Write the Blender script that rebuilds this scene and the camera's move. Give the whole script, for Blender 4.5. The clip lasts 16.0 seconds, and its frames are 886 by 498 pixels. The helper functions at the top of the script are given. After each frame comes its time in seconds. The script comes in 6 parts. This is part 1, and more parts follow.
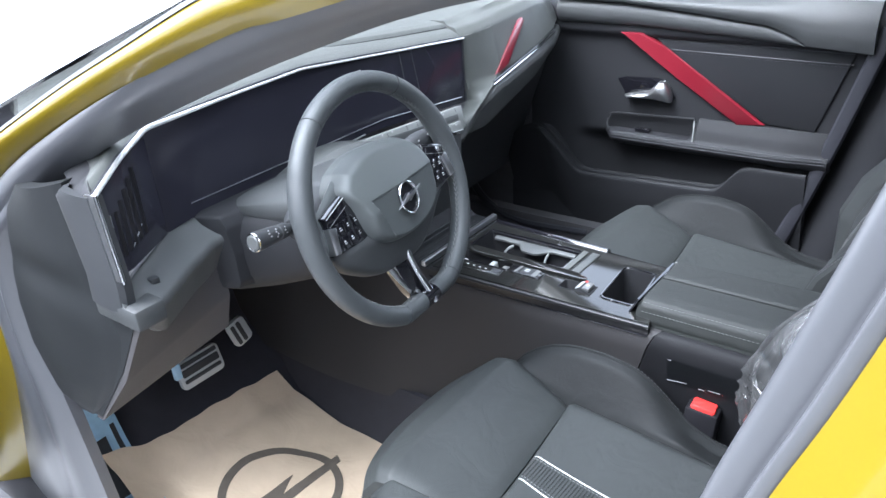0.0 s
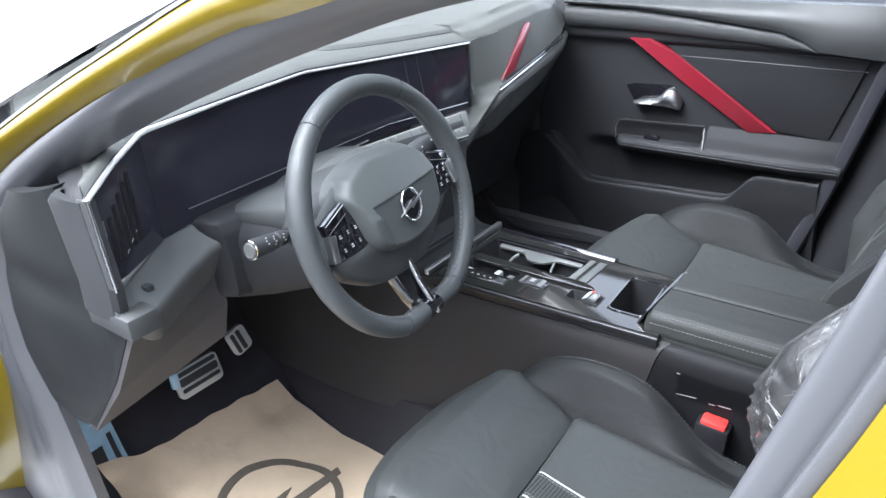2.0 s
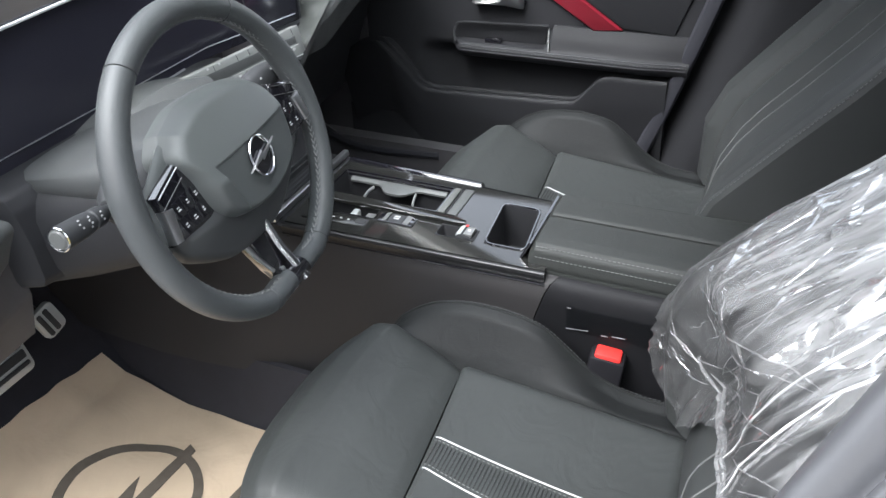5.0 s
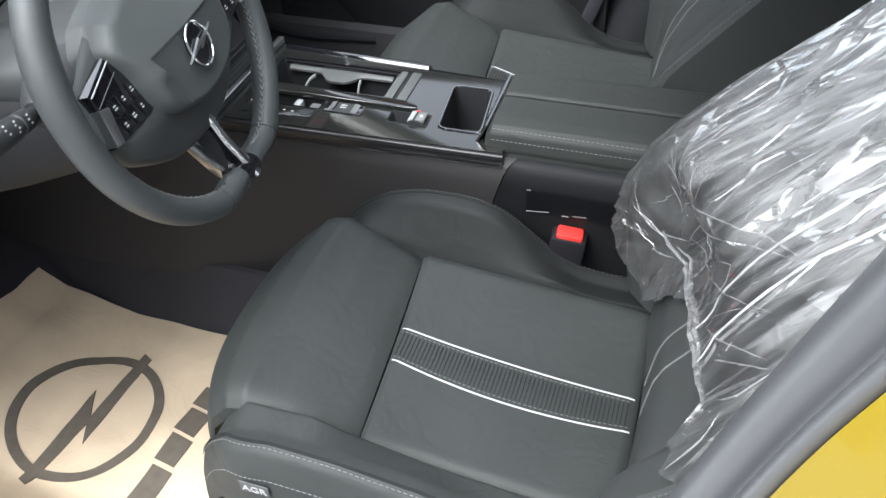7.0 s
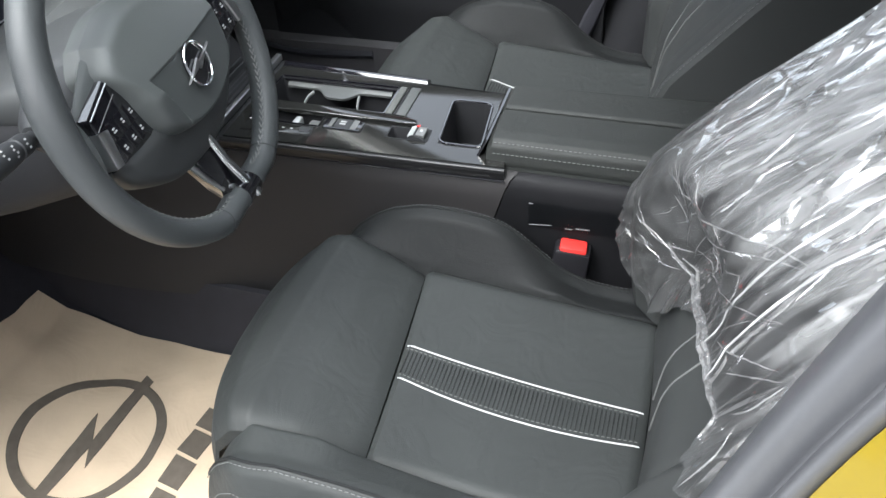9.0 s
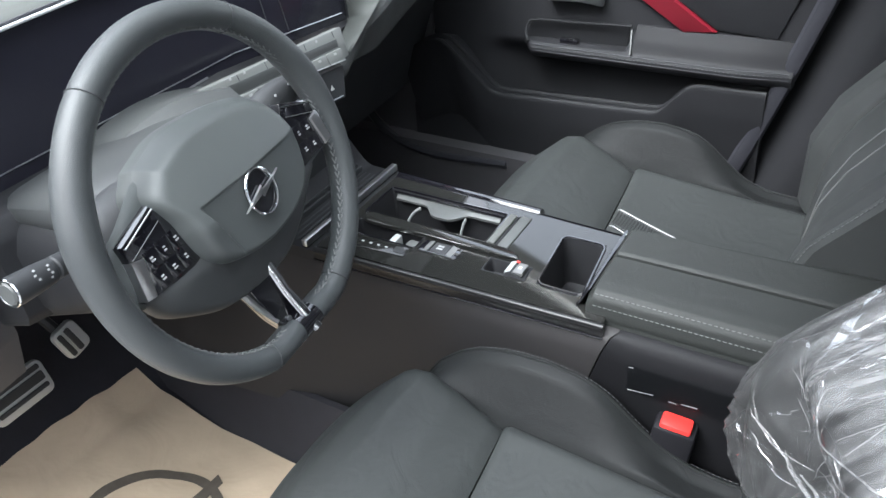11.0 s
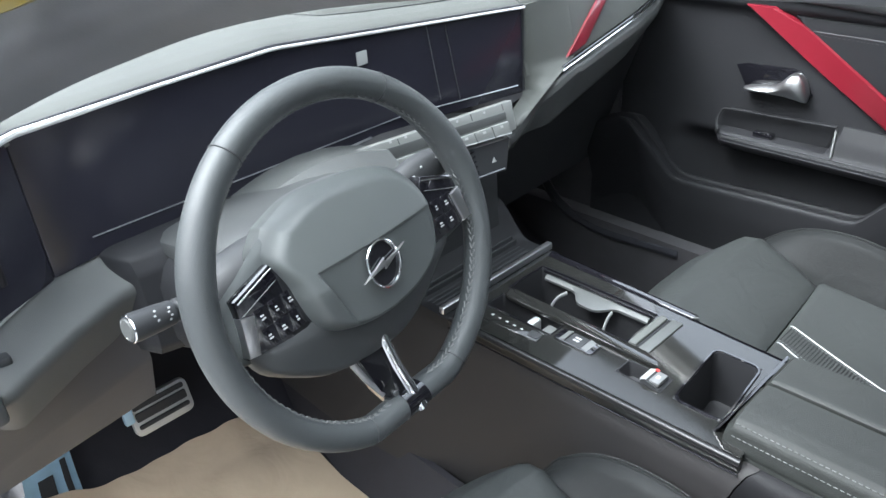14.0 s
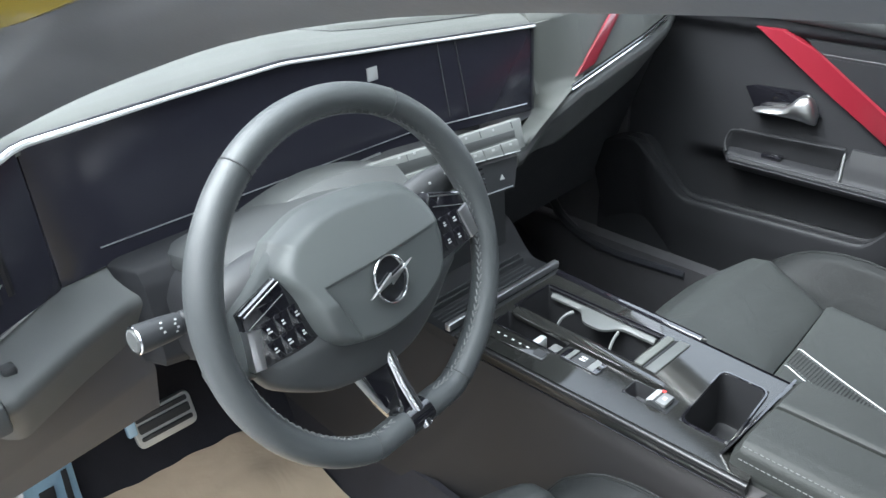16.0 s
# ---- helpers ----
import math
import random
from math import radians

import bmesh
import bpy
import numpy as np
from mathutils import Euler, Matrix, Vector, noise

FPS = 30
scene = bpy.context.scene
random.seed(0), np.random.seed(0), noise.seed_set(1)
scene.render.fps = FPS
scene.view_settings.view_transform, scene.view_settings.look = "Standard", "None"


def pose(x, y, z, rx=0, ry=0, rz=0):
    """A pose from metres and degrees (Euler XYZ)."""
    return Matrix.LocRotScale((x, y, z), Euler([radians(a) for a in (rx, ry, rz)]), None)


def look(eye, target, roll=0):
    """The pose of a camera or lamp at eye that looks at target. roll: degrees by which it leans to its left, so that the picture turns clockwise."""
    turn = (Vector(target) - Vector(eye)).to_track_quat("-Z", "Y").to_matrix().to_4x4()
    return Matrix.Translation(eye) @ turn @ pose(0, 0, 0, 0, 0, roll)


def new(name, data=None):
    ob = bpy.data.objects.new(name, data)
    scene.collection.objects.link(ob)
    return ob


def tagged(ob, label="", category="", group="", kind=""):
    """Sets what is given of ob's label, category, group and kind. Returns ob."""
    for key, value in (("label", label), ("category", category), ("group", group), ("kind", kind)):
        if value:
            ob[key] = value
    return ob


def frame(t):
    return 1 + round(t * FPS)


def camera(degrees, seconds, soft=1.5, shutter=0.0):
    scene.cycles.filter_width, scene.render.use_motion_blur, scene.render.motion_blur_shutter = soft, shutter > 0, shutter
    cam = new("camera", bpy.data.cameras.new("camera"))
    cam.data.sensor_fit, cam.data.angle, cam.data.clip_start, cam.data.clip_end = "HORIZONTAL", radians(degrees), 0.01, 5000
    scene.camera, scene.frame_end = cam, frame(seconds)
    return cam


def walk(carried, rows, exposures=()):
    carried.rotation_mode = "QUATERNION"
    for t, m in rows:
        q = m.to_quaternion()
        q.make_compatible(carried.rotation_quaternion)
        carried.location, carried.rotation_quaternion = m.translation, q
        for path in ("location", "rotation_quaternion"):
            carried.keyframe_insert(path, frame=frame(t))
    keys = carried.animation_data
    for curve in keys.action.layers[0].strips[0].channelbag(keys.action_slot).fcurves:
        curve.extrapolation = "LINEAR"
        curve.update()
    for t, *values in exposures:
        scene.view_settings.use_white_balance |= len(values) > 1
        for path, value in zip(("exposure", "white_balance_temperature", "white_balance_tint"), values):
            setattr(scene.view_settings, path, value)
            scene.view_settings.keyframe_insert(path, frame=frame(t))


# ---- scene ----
cam = camera(58.0, 16.0)
PATH = [
    (0, (-1.156, -0.721, 1.454), (0.221, 0.418, 0.556), -5.1),
    (0.5, (-1.154, -0.721, 1.452), (0.223, 0.423, 0.56), -5.0),
    (1, (-1.151, -0.719, 1.451), (0.223, 0.433, 0.564), -5.0),
    (1.5, (-1.146, -0.719, 1.447), (0.229, 0.436, 0.568), -5.0),
    (2, (-1.129, -0.705, 1.441), (0.245, 0.45, 0.56), -4.9),
    (2.5, (-1.101, -0.674, 1.429), (0.274, 0.475, 0.542), -4.7),
    (3, (-1.085, -0.643, 1.424), (0.296, 0.488, 0.522), -4.6),
    (3.5, (-1.065, -0.622, 1.421), (0.36, 0.404, 0.464), -3.2),
    (4, (-1.051, -0.597, 1.421), (0.398, 0.309, 0.383), -2.5),
    (4.2, (-1.042, -0.583, 1.423), (0.428, 0.269, 0.368), -2.4),
    (6.3, (-0.994, -0.496, 1.411), (0.468, 0.034, 0.153), -2.3),
    (6.5, (-0.994, -0.494, 1.407), (0.444, 0.023, 0.117), -2.6),
    (7, (-0.998, -0.494, 1.401), (0.386, 0.007, 0.048), -3.3),
    (7.5, (-0.999, -0.489, 1.396), (0.342, -0.001, -0.005), -3.9),
    (8, (-1.001, -0.486, 1.394), (0.336, -0.002, -0.012), -4.0),
    (8.5, (-1.0, -0.484, 1.397), (0.342, -0.001, -0.005), -4.2),
    (9, (-0.99, -0.485, 1.399), (0.415, 0.018, 0.067), -4.3),
    (9.2, (-0.981, -0.483, 1.401), (0.461, 0.025, 0.111), -4.1),
    (11.3, (-0.811, -0.521, 1.387), (0.522, 0.445, 0.251), -5.6),
    (11.5, (-0.801, -0.523, 1.385), (0.501, 0.492, 0.256), -6.0),
    (12, (-0.784, -0.527, 1.384), (0.442, 0.609, 0.286), -6.9),
    (12.5, (-0.768, -0.532, 1.385), (0.409, 0.682, 0.317), -6.8),
    (13, (-0.757, -0.528, 1.387), (0.394, 0.727, 0.34), -6.5),
    (13.5, (-0.754, -0.53, 1.391), (0.4, 0.742, 0.366), -5.6),
    (14, (-0.754, -0.533, 1.396), (0.406, 0.753, 0.396), -4.5),
    (14.5, (-0.756, -0.532, 1.397), (0.406, 0.762, 0.41), -4.1),
    (15, (-0.756, -0.53, 1.395), (0.406, 0.773, 0.42), -4.0),
    (15.5, (-0.755, -0.529, 1.395), (0.41, 0.776, 0.426), -3.8),
    (16, (-0.755, -0.53, 1.395), (0.412, 0.778, 0.432), -3.7),
]
walk(cam, [(t, look(eye, target, roll)) for t, eye, target, roll in PATH], [(0, 0.47, 5800, 11), (3.5, 0.40, 6250, 12), (6.5, -0.04, 6400, 9), (9, -0.04, 6400, 9), (11.5, 0.36, 6200, 9), (16, 0.52, 6150, 6)])

# ---- light ----
world = bpy.data.worlds.new("bright_hall")
scene.world = world
world.use_nodes = True
wn = world.node_tree.nodes
sky = wn.new("ShaderNodeTexSky")
sky.sky_type, sky.sun_disc = "NISHITA", False
sky.sun_elevation, sky.sun_rotation = radians(58), radians(-60)
sky.air_density, sky.dust_density = 0.6, 3.0
sky_back = wn["Background"]
sky_back.inputs["Strength"].default_value = 1.25
haze = wn.new("ShaderNodeHueSaturation")
haze.inputs["Saturation"].default_value = 0.25
world.node_tree.links.new(sky.outputs["Color"], haze.inputs["Color"])
world.node_tree.links.new(haze.outputs["Color"], sky_back.inputs["Color"])

sun_data = bpy.data.lights.new("sun", "SUN")
sun_data.energy, sun_data.angle, sun_data.color = 3.7, radians(60), (0.95, 1.0, 0.985)
sun = new("sun", sun_data)
sun.matrix_world = look((-2.2, -0.2, 5.4), (-0.2, 0, 0.6))


# ---- materials ----
def material(name, base, rough=0.5, metal=0.0, grain=0.0, scale=900.0, vary=0.12, vary_scale=9.0, coat=0.0, sheen=0.0, rough_vary=0.08, spec=0.5, crease=0.0, crease_scale=16.0):
    """A principled material with broad colour drift, fine grain in the relief, soft creases and uneven gloss."""
    m = bpy.data.materials.new(name)
    m.use_nodes = True
    nt, p = m.node_tree, m.node_tree.nodes["Principled BSDF"]
    link = nt.links.new
    p.inputs["Metallic"].default_value = metal
    p.inputs["Coat Weight"].default_value = coat
    p.inputs["Coat Roughness"].default_value = 0.05
    p.inputs["Sheen Weight"].default_value = sheen
    p.inputs["Specular IOR Level"].default_value = spec
    where = nt.nodes.new("ShaderNodeTexCoord")
    broad = nt.nodes.new("ShaderNodeTexNoise")
    broad.inputs["Scale"].default_value, broad.inputs["Detail"].default_value = vary_scale, 5
    link(where.outputs["Object"], broad.inputs["Vector"])
    tone = nt.nodes.new("ShaderNodeMix")
    tone.data_type = "RGBA"
    tone.inputs[6].default_value = (*[c * (1 - vary) for c in base], 1)
    tone.inputs[7].default_value = (*[min(1, c * (1 + vary)) for c in base], 1)
    link(broad.outputs["Fac"], tone.inputs[0])
    link(tone.outputs[2], p.inputs["Base Color"])
    gloss = nt.nodes.new("ShaderNodeMapRange")
    gloss.inputs["To Min"].default_value, gloss.inputs["To Max"].default_value = max(0.02, rough - rough_vary), min(1, rough + rough_vary)
    link(broad.outputs["Fac"], gloss.inputs["Value"])
    link(gloss.outputs["Result"], p.inputs["Roughness"])
    if grain:
        fine = nt.nodes.new("ShaderNodeTexVoronoi" if grain < 0 else "ShaderNodeTexNoise")
        fine.inputs["Scale"].default_value = scale
        link(where.outputs["Object"], fine.inputs["Vector"])
        bump = nt.nodes.new("ShaderNodeBump")
        bump.inputs["Strength"].default_value, bump.inputs["Distance"].default_value = abs(grain), 0.0006
        link(fine.outputs[0], bump.inputs["Height"])
        link(bump.outputs["Normal"], p.inputs["Normal"])
        if crease:
            folds, wave = nt.nodes.new("ShaderNodeTexNoise"), nt.nodes.new("ShaderNodeBump")
            folds.inputs["Scale"].default_value, folds.inputs["Detail"].default_value, folds.inputs["Distortion"].default_value = crease_scale, 3, 1.2
            wave.inputs["Strength"].default_value, wave.inputs["Distance"].default_value = crease, 0.006
            link(where.outputs["Object"], folds.inputs["Vector"])
            link(folds.outputs[0], wave.inputs["Height"])
            link(wave.outputs["Normal"], bump.inputs["Normal"])
    return m


SOFT = material("soft_plastic", (0.062, 0.066, 0.066), 0.46, grain=-0.25, scale=1100)
DOOR_TOP = material("door_top_plastic", (0.040, 0.043, 0.044), 0.46, grain=-0.25, scale=1100)
PAD = material("dash_top_plastic", (0.080, 0.085, 0.081), 0.5, grain=-0.25, scale=1100, spec=0.3)
HARD = material("hard_plastic", (0.0165, 0.0172, 0.0195), 0.6, grain=-0.3, scale=900, spec=0.25)
TUNNEL = material("console_side_plastic", (0.031, 0.030, 0.031), 0.6, grain=-0.3, scale=900, spec=0.25)
KNEE = material("warm_hard_plastic", (0.052, 0.050, 0.0515), 0.6, grain=-0.3, scale=900, spec=0.25)
DARK = material("black_plastic", (0.031, 0.033, 0.0355), 0.5, grain=0.2, scale=700, spec=0.3)
LEATHER = material("wheel_leather", (0.046, 0.051, 0.053), 0.42, grain=-0.35, scale=1300, vary=0.15)
HUB = material("hub_plastic", (0.062, 0.069, 0.069), 0.42, grain=-0.2, scale=1300)
HUB_DARK = material("hub_dark_plastic", (0.039, 0.042, 0.0435), 0.5, grain=-0.2, scale=1300)
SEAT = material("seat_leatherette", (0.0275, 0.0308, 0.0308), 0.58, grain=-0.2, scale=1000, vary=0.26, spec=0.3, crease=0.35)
# darker side fabric, deepened further so the far bolsters' shade sits in its colour
SEAT_DARK = material("shaded_side_leatherette", (0.0118, 0.0131, 0.0136), 0.6, grain=-0.4, scale=1000, vary=0.18, spec=0.2, crease=0.35)
SLAT = material("vent_slat_plastic", (0.010, 0.010, 0.012), 0.5, spec=0.2)
GLOSS = material("piano_black", (0.006, 0.006, 0.008), 0.05, vary=0.05, coat=1.0, rough_vary=0.02, spec=1.0)
SCREEN = material("display_glass", (0.017, 0.017, 0.024), 0.16, vary=0.05, rough_vary=0.03, spec=0.3)
CHROME = material("chrome", (0.72, 0.73, 0.75), 0.14, metal=1.0, rough_vary=0.05)
SATIN = material("satin_metal", (0.55, 0.56, 0.57), 0.32, metal=1.0, rough_vary=0.08)
LIP_METAL = material("bright_satin_edge", (0.82, 0.83, 0.84), 0.38, metal=0.8, rough_vary=0.05)
SILVER = material("silver_keys", (0.42, 0.44, 0.44), 0.32, metal=0.35, rough_vary=0.06)
PLATE = material("silver_grey_plate", (0.19, 0.20, 0.195), 0.4, metal=0.1, rough_vary=0.06)
SILVER_DIM = material("dull_silver", (0.15, 0.155, 0.155), 0.35, metal=0.3, rough_vary=0.06)
WHITE_LINE = material("white_piping", (0.40, 0.41, 0.41), 0.5)
STITCH = material("grey_thread", (0.115, 0.12, 0.12), 0.7)
STITCH_DIM = material("dark_thread", (0.06, 0.064, 0.068), 0.7)
RED = material("red_insert", (0.155, 0.009, 0.018), 0.34, grain=0.1, scale=900, coat=0.8)
RED_PLASTIC = material("red_plastic", (0.62, 0.035, 0.03), 0.35)
YELLOW = material("yellow_paint", (0.172, 0.125, 0.004), 0.34, vary=0.05, coat=0.35, spec=0.5)
SEAL = material("rubber_seal", (0.072, 0.075, 0.082), 0.36, grain=0.1, scale=400, vary=0.1, spec=0.8)
TRIM = material("black_trim", (0.027, 0.028, 0.034), 0.4)
CARPET = material("black_carpet", (0.022, 0.022, 0.028), 0.95, grain=1.0, scale=500, vary=0.35, vary_scale=30)
BACK_SKIN = material("backrest_leatherette", (0.034, 0.037, 0.037), 0.56, vary=0.18, spec=0.3)
PAPER = material("brown_paper", (0.58, 0.465, 0.335), 0.75, grain=0.35, scale=120, vary=0.14, vary_scale=12, crease=0.8, crease_scale=9.0)
PRINT = material("dark_print", (0.10, 0.085, 0.068), 0.8, vary=0.35, vary_scale=60)
BLUE_FILM = material("blue_film", (0.33, 0.50, 0.64), 0.25, grain=0.5, scale=60, vary=0.3, vary_scale=25)
LINER = material("headliner", (0.52, 0.52, 0.50), 0.9, grain=0.4, scale=500)
GROUND = material("hall_floor", (0.26, 0.26, 0.26), 0.4, vary=0.06, vary_scale=0.6)
# darker copy of the console side plastic, the rear panel's shade in its colour
REAR_SIDE = material("console_plastic_shaded", (0.0085, 0.0088, 0.0102), 0.6, grain=-0.3, scale=900, spec=0.2)
FOOT = material("footwell_lining", (0.052, 0.051, 0.056), 0.85, grain=0.6, scale=500, vary=0.25, vary_scale=30)
END = material("end_panel_plastic", (0.013, 0.0145, 0.0155), 0.6, grain=-0.3, scale=900, spec=0.2)
DEEP = material("well_lining", (0.012, 0.0125, 0.014), 0.45, grain=0.2, scale=700, spec=0.3)
BLOCKER = material("grey_render", (0.22, 0.22, 0.22), 0.8, vary=0.15, vary_scale=0.8)
ICON = material("white_marks", (0.36, 0.37, 0.37), 0.6)
PLASTIC_TAG = material("clear_tag", (0.10, 0.105, 0.11), 0.3)
TAG = material("woven_tag", (0.06, 0.063, 0.066), 0.7, grain=0.3, scale=800)


def clear_material(name, haze, rough, bump_scale, bump_strength, milk=0.0, soft=0.0, bright_from=None):
    """A thin clear sheet: mostly see-through, with gloss that grows at grazing angles; a crumpled one has sharp crease
    lines, crinkles, and some of its gloss spread by them. Milk paints reflected brightness as white streaks; above a
    given height whitening and gloss grow, standing in for reflected sky.
    """
    m = bpy.data.materials.new(name)
    m.use_nodes = True
    nt = m.node_tree
    nt.nodes.clear()
    link, node = nt.links.new, nt.nodes.new
    out = node("ShaderNodeOutputMaterial")
    see, shine = node("ShaderNodeBsdfTransparent"), node("ShaderNodeBsdfGlossy")
    see.inputs["Color"].default_value = (0.93, 0.95, 0.96, 1)
    shine.inputs["Roughness"].default_value = rough
    facing = node("ShaderNodeFresnel")
    facing.inputs["IOR"].default_value = 1.0 + haze
    mix = node("ShaderNodeMixShader")
    link(facing.outputs[0], mix.inputs[0])
    gloss, base = shine, see
    glosses = [shine]
    if soft:
        spread, both = node("ShaderNodeBsdfGlossy"), node("ShaderNodeMixShader")
        spread.inputs["Roughness"].default_value = 0.5
        both.inputs[0].default_value = soft
        link(shine.outputs[0], both.inputs[1])
        link(spread.outputs[0], both.inputs[2])
        gloss = both
        glosses.append(spread)
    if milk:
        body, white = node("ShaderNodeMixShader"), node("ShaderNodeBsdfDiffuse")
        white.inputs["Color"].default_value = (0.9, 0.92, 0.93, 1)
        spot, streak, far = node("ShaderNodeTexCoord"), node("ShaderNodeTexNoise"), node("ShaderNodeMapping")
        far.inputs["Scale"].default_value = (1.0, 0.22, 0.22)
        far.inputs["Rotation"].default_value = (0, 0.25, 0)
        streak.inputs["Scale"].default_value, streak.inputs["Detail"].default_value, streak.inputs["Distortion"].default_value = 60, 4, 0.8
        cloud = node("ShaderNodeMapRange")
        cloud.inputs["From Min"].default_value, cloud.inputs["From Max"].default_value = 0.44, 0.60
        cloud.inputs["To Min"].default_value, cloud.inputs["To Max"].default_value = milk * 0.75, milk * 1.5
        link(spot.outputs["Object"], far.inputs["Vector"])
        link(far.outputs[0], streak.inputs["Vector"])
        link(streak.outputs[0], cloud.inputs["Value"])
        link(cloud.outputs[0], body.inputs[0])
        # height and streak mask that paints the sky's reflection into the upper sheet
        if bright_from:
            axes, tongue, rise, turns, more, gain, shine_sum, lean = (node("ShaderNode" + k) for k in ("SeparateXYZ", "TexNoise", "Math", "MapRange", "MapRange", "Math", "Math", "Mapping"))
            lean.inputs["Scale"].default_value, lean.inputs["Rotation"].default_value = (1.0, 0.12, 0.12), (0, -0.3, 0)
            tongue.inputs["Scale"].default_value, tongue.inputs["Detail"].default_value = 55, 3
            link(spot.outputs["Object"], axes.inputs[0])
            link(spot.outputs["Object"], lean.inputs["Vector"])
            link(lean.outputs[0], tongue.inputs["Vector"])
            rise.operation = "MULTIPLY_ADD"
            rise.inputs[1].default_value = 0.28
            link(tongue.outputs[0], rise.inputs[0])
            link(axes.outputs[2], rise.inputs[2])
            # turns holds the share of painted reflection at each height
            turns.inputs["From Min"].default_value, turns.inputs["From Max"].default_value = bright_from + 0.12, bright_from + 0.26
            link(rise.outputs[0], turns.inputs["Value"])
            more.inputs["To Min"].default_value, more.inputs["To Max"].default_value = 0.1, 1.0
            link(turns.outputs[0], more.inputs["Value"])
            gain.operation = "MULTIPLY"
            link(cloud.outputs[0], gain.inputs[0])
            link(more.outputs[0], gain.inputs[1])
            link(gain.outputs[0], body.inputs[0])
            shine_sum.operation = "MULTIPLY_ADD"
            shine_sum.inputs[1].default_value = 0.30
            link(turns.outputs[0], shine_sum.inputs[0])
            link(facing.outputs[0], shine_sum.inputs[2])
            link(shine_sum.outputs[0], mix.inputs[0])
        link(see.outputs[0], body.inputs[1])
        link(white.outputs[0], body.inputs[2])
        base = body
    link(base.outputs[0], mix.inputs[1])
    link(gloss.outputs[0], mix.inputs[2])
    link(mix.outputs[0], out.inputs["Surface"])
    if bump_strength:
        where, n = node("ShaderNodeTexCoord"), node("ShaderNodeTexNoise")
        n.inputs["Scale"].default_value, n.inputs["Detail"].default_value = bump_scale, 1.5
        along = node("ShaderNodeMapping")
        along.inputs["Scale"].default_value = (1.0, 0.45, 0.45) if milk else (1, 1, 1)
        along.inputs["Rotation"].default_value = (0, 0.35, 0)
        link(where.outputs["Object"], along.inputs["Vector"])
        link(along.outputs[0], n.inputs["Vector"])
        faint = node("ShaderNodeMath")
        faint.operation = "MULTIPLY"
        faint.inputs[1].default_value = 0.5
        link(n.outputs[0], faint.inputs[0])
        height = faint.outputs[0]
        for scale, depth, tilt in ((9.0, 1.0, 0.6), (23.0, 0.45, -0.5)):
            lay, cells, line, add = node("ShaderNodeMapping"), node("ShaderNodeTexVoronoi"), node("ShaderNodeMapRange"), node("ShaderNodeMath")
            lay.inputs["Scale"].default_value, lay.inputs["Rotation"].default_value = (1.0, 0.5, 0.5), (0, tilt, 0)
            cells.feature = "DISTANCE_TO_EDGE"
            cells.inputs["Scale"].default_value = scale
            line.inputs["From Max"].default_value = 0.06
            line.inputs["To Min"].default_value, line.inputs["To Max"].default_value = depth, 0.0
            add.operation = "ADD"
            link(where.outputs["Object"], lay.inputs["Vector"])
            link(lay.outputs[0], cells.inputs["Vector"])
            link(cells.outputs["Distance"], line.inputs["Value"])
            link(height, add.inputs[0])
            link(line.outputs[0], add.inputs[1])
            height = add.outputs[0]
        b = node("ShaderNodeBump")
        b.inputs["Strength"].default_value, b.inputs["Distance"].default_value = bump_strength, 0.006
        link(height, b.inputs["Height"])
        for g in glosses:
            link(b.outputs["Normal"], g.inputs["Normal"])
        link(b.outputs["Normal"], facing.inputs["Normal"])
    return m


GLASS = clear_material("window_glass", 0.5, 0.02, 1, 0)
TAPE = clear_material("clear_tape", 0.15, 0.05, 1, 0)
FILM = clear_material("clear_wrap", 0.9, 0.05, 30, 0.7, 0.32, 0.3, bright_from=0.60)
EDGE = material("deck_edge_lacquer", (0.010, 0.0102, 0.011), 0.3, vary=0.1, rough_vary=0.04, spec=0.35)
DECK = material("deck_lacquer", (0.012, 0.0125, 0.012), 0.06, vary=0.1, coat=0.5, rough_vary=0.02, spec=0.6)
ARM = material("armrest_leatherette", (0.0215, 0.0238, 0.0228), 0.56, grain=-0.4, scale=1000, vary=0.18, spec=0.3, crease=0.35)


# ---- mesh helpers ----
def mesh_of(name, bm, mat, angle=38, smooth=True):
    me = bpy.data.meshes.new(name)
    bmesh.ops.recalc_face_normals(bm, faces=bm.faces)
    bm.to_mesh(me)
    bm.free()
    me.materials.append(mat)
    if smooth:
        me.polygons.foreach_set("use_smooth", [True] * len(me.polygons))
        me.set_sharp_from_angle(angle=radians(angle))
    return me


def part(name, bm, mat, parent=None, label="", angle=38):
    ob = new(name, mesh_of(name, bm, mat, angle))
    if parent is not None:
        ob.parent = parent
        ob.matrix_parent_inverse = parent.matrix_world.inverted()
    return tagged(ob, label) if label else ob


def thing(name, label, category, m=None, group="", kind=""):
    ob = tagged(new(name), label, category, group, kind)
    if m is not None:
        ob.matrix_world = m
    bpy.context.view_layer.update()
    return ob


def local_part(name, bm, mat, parent, label="", angle=38):
    """A part whose mesh is given in its parent's own axes."""
    ob = new(name, mesh_of(name, bm, mat, angle))
    ob.parent = parent
    return tagged(ob, label) if label else ob


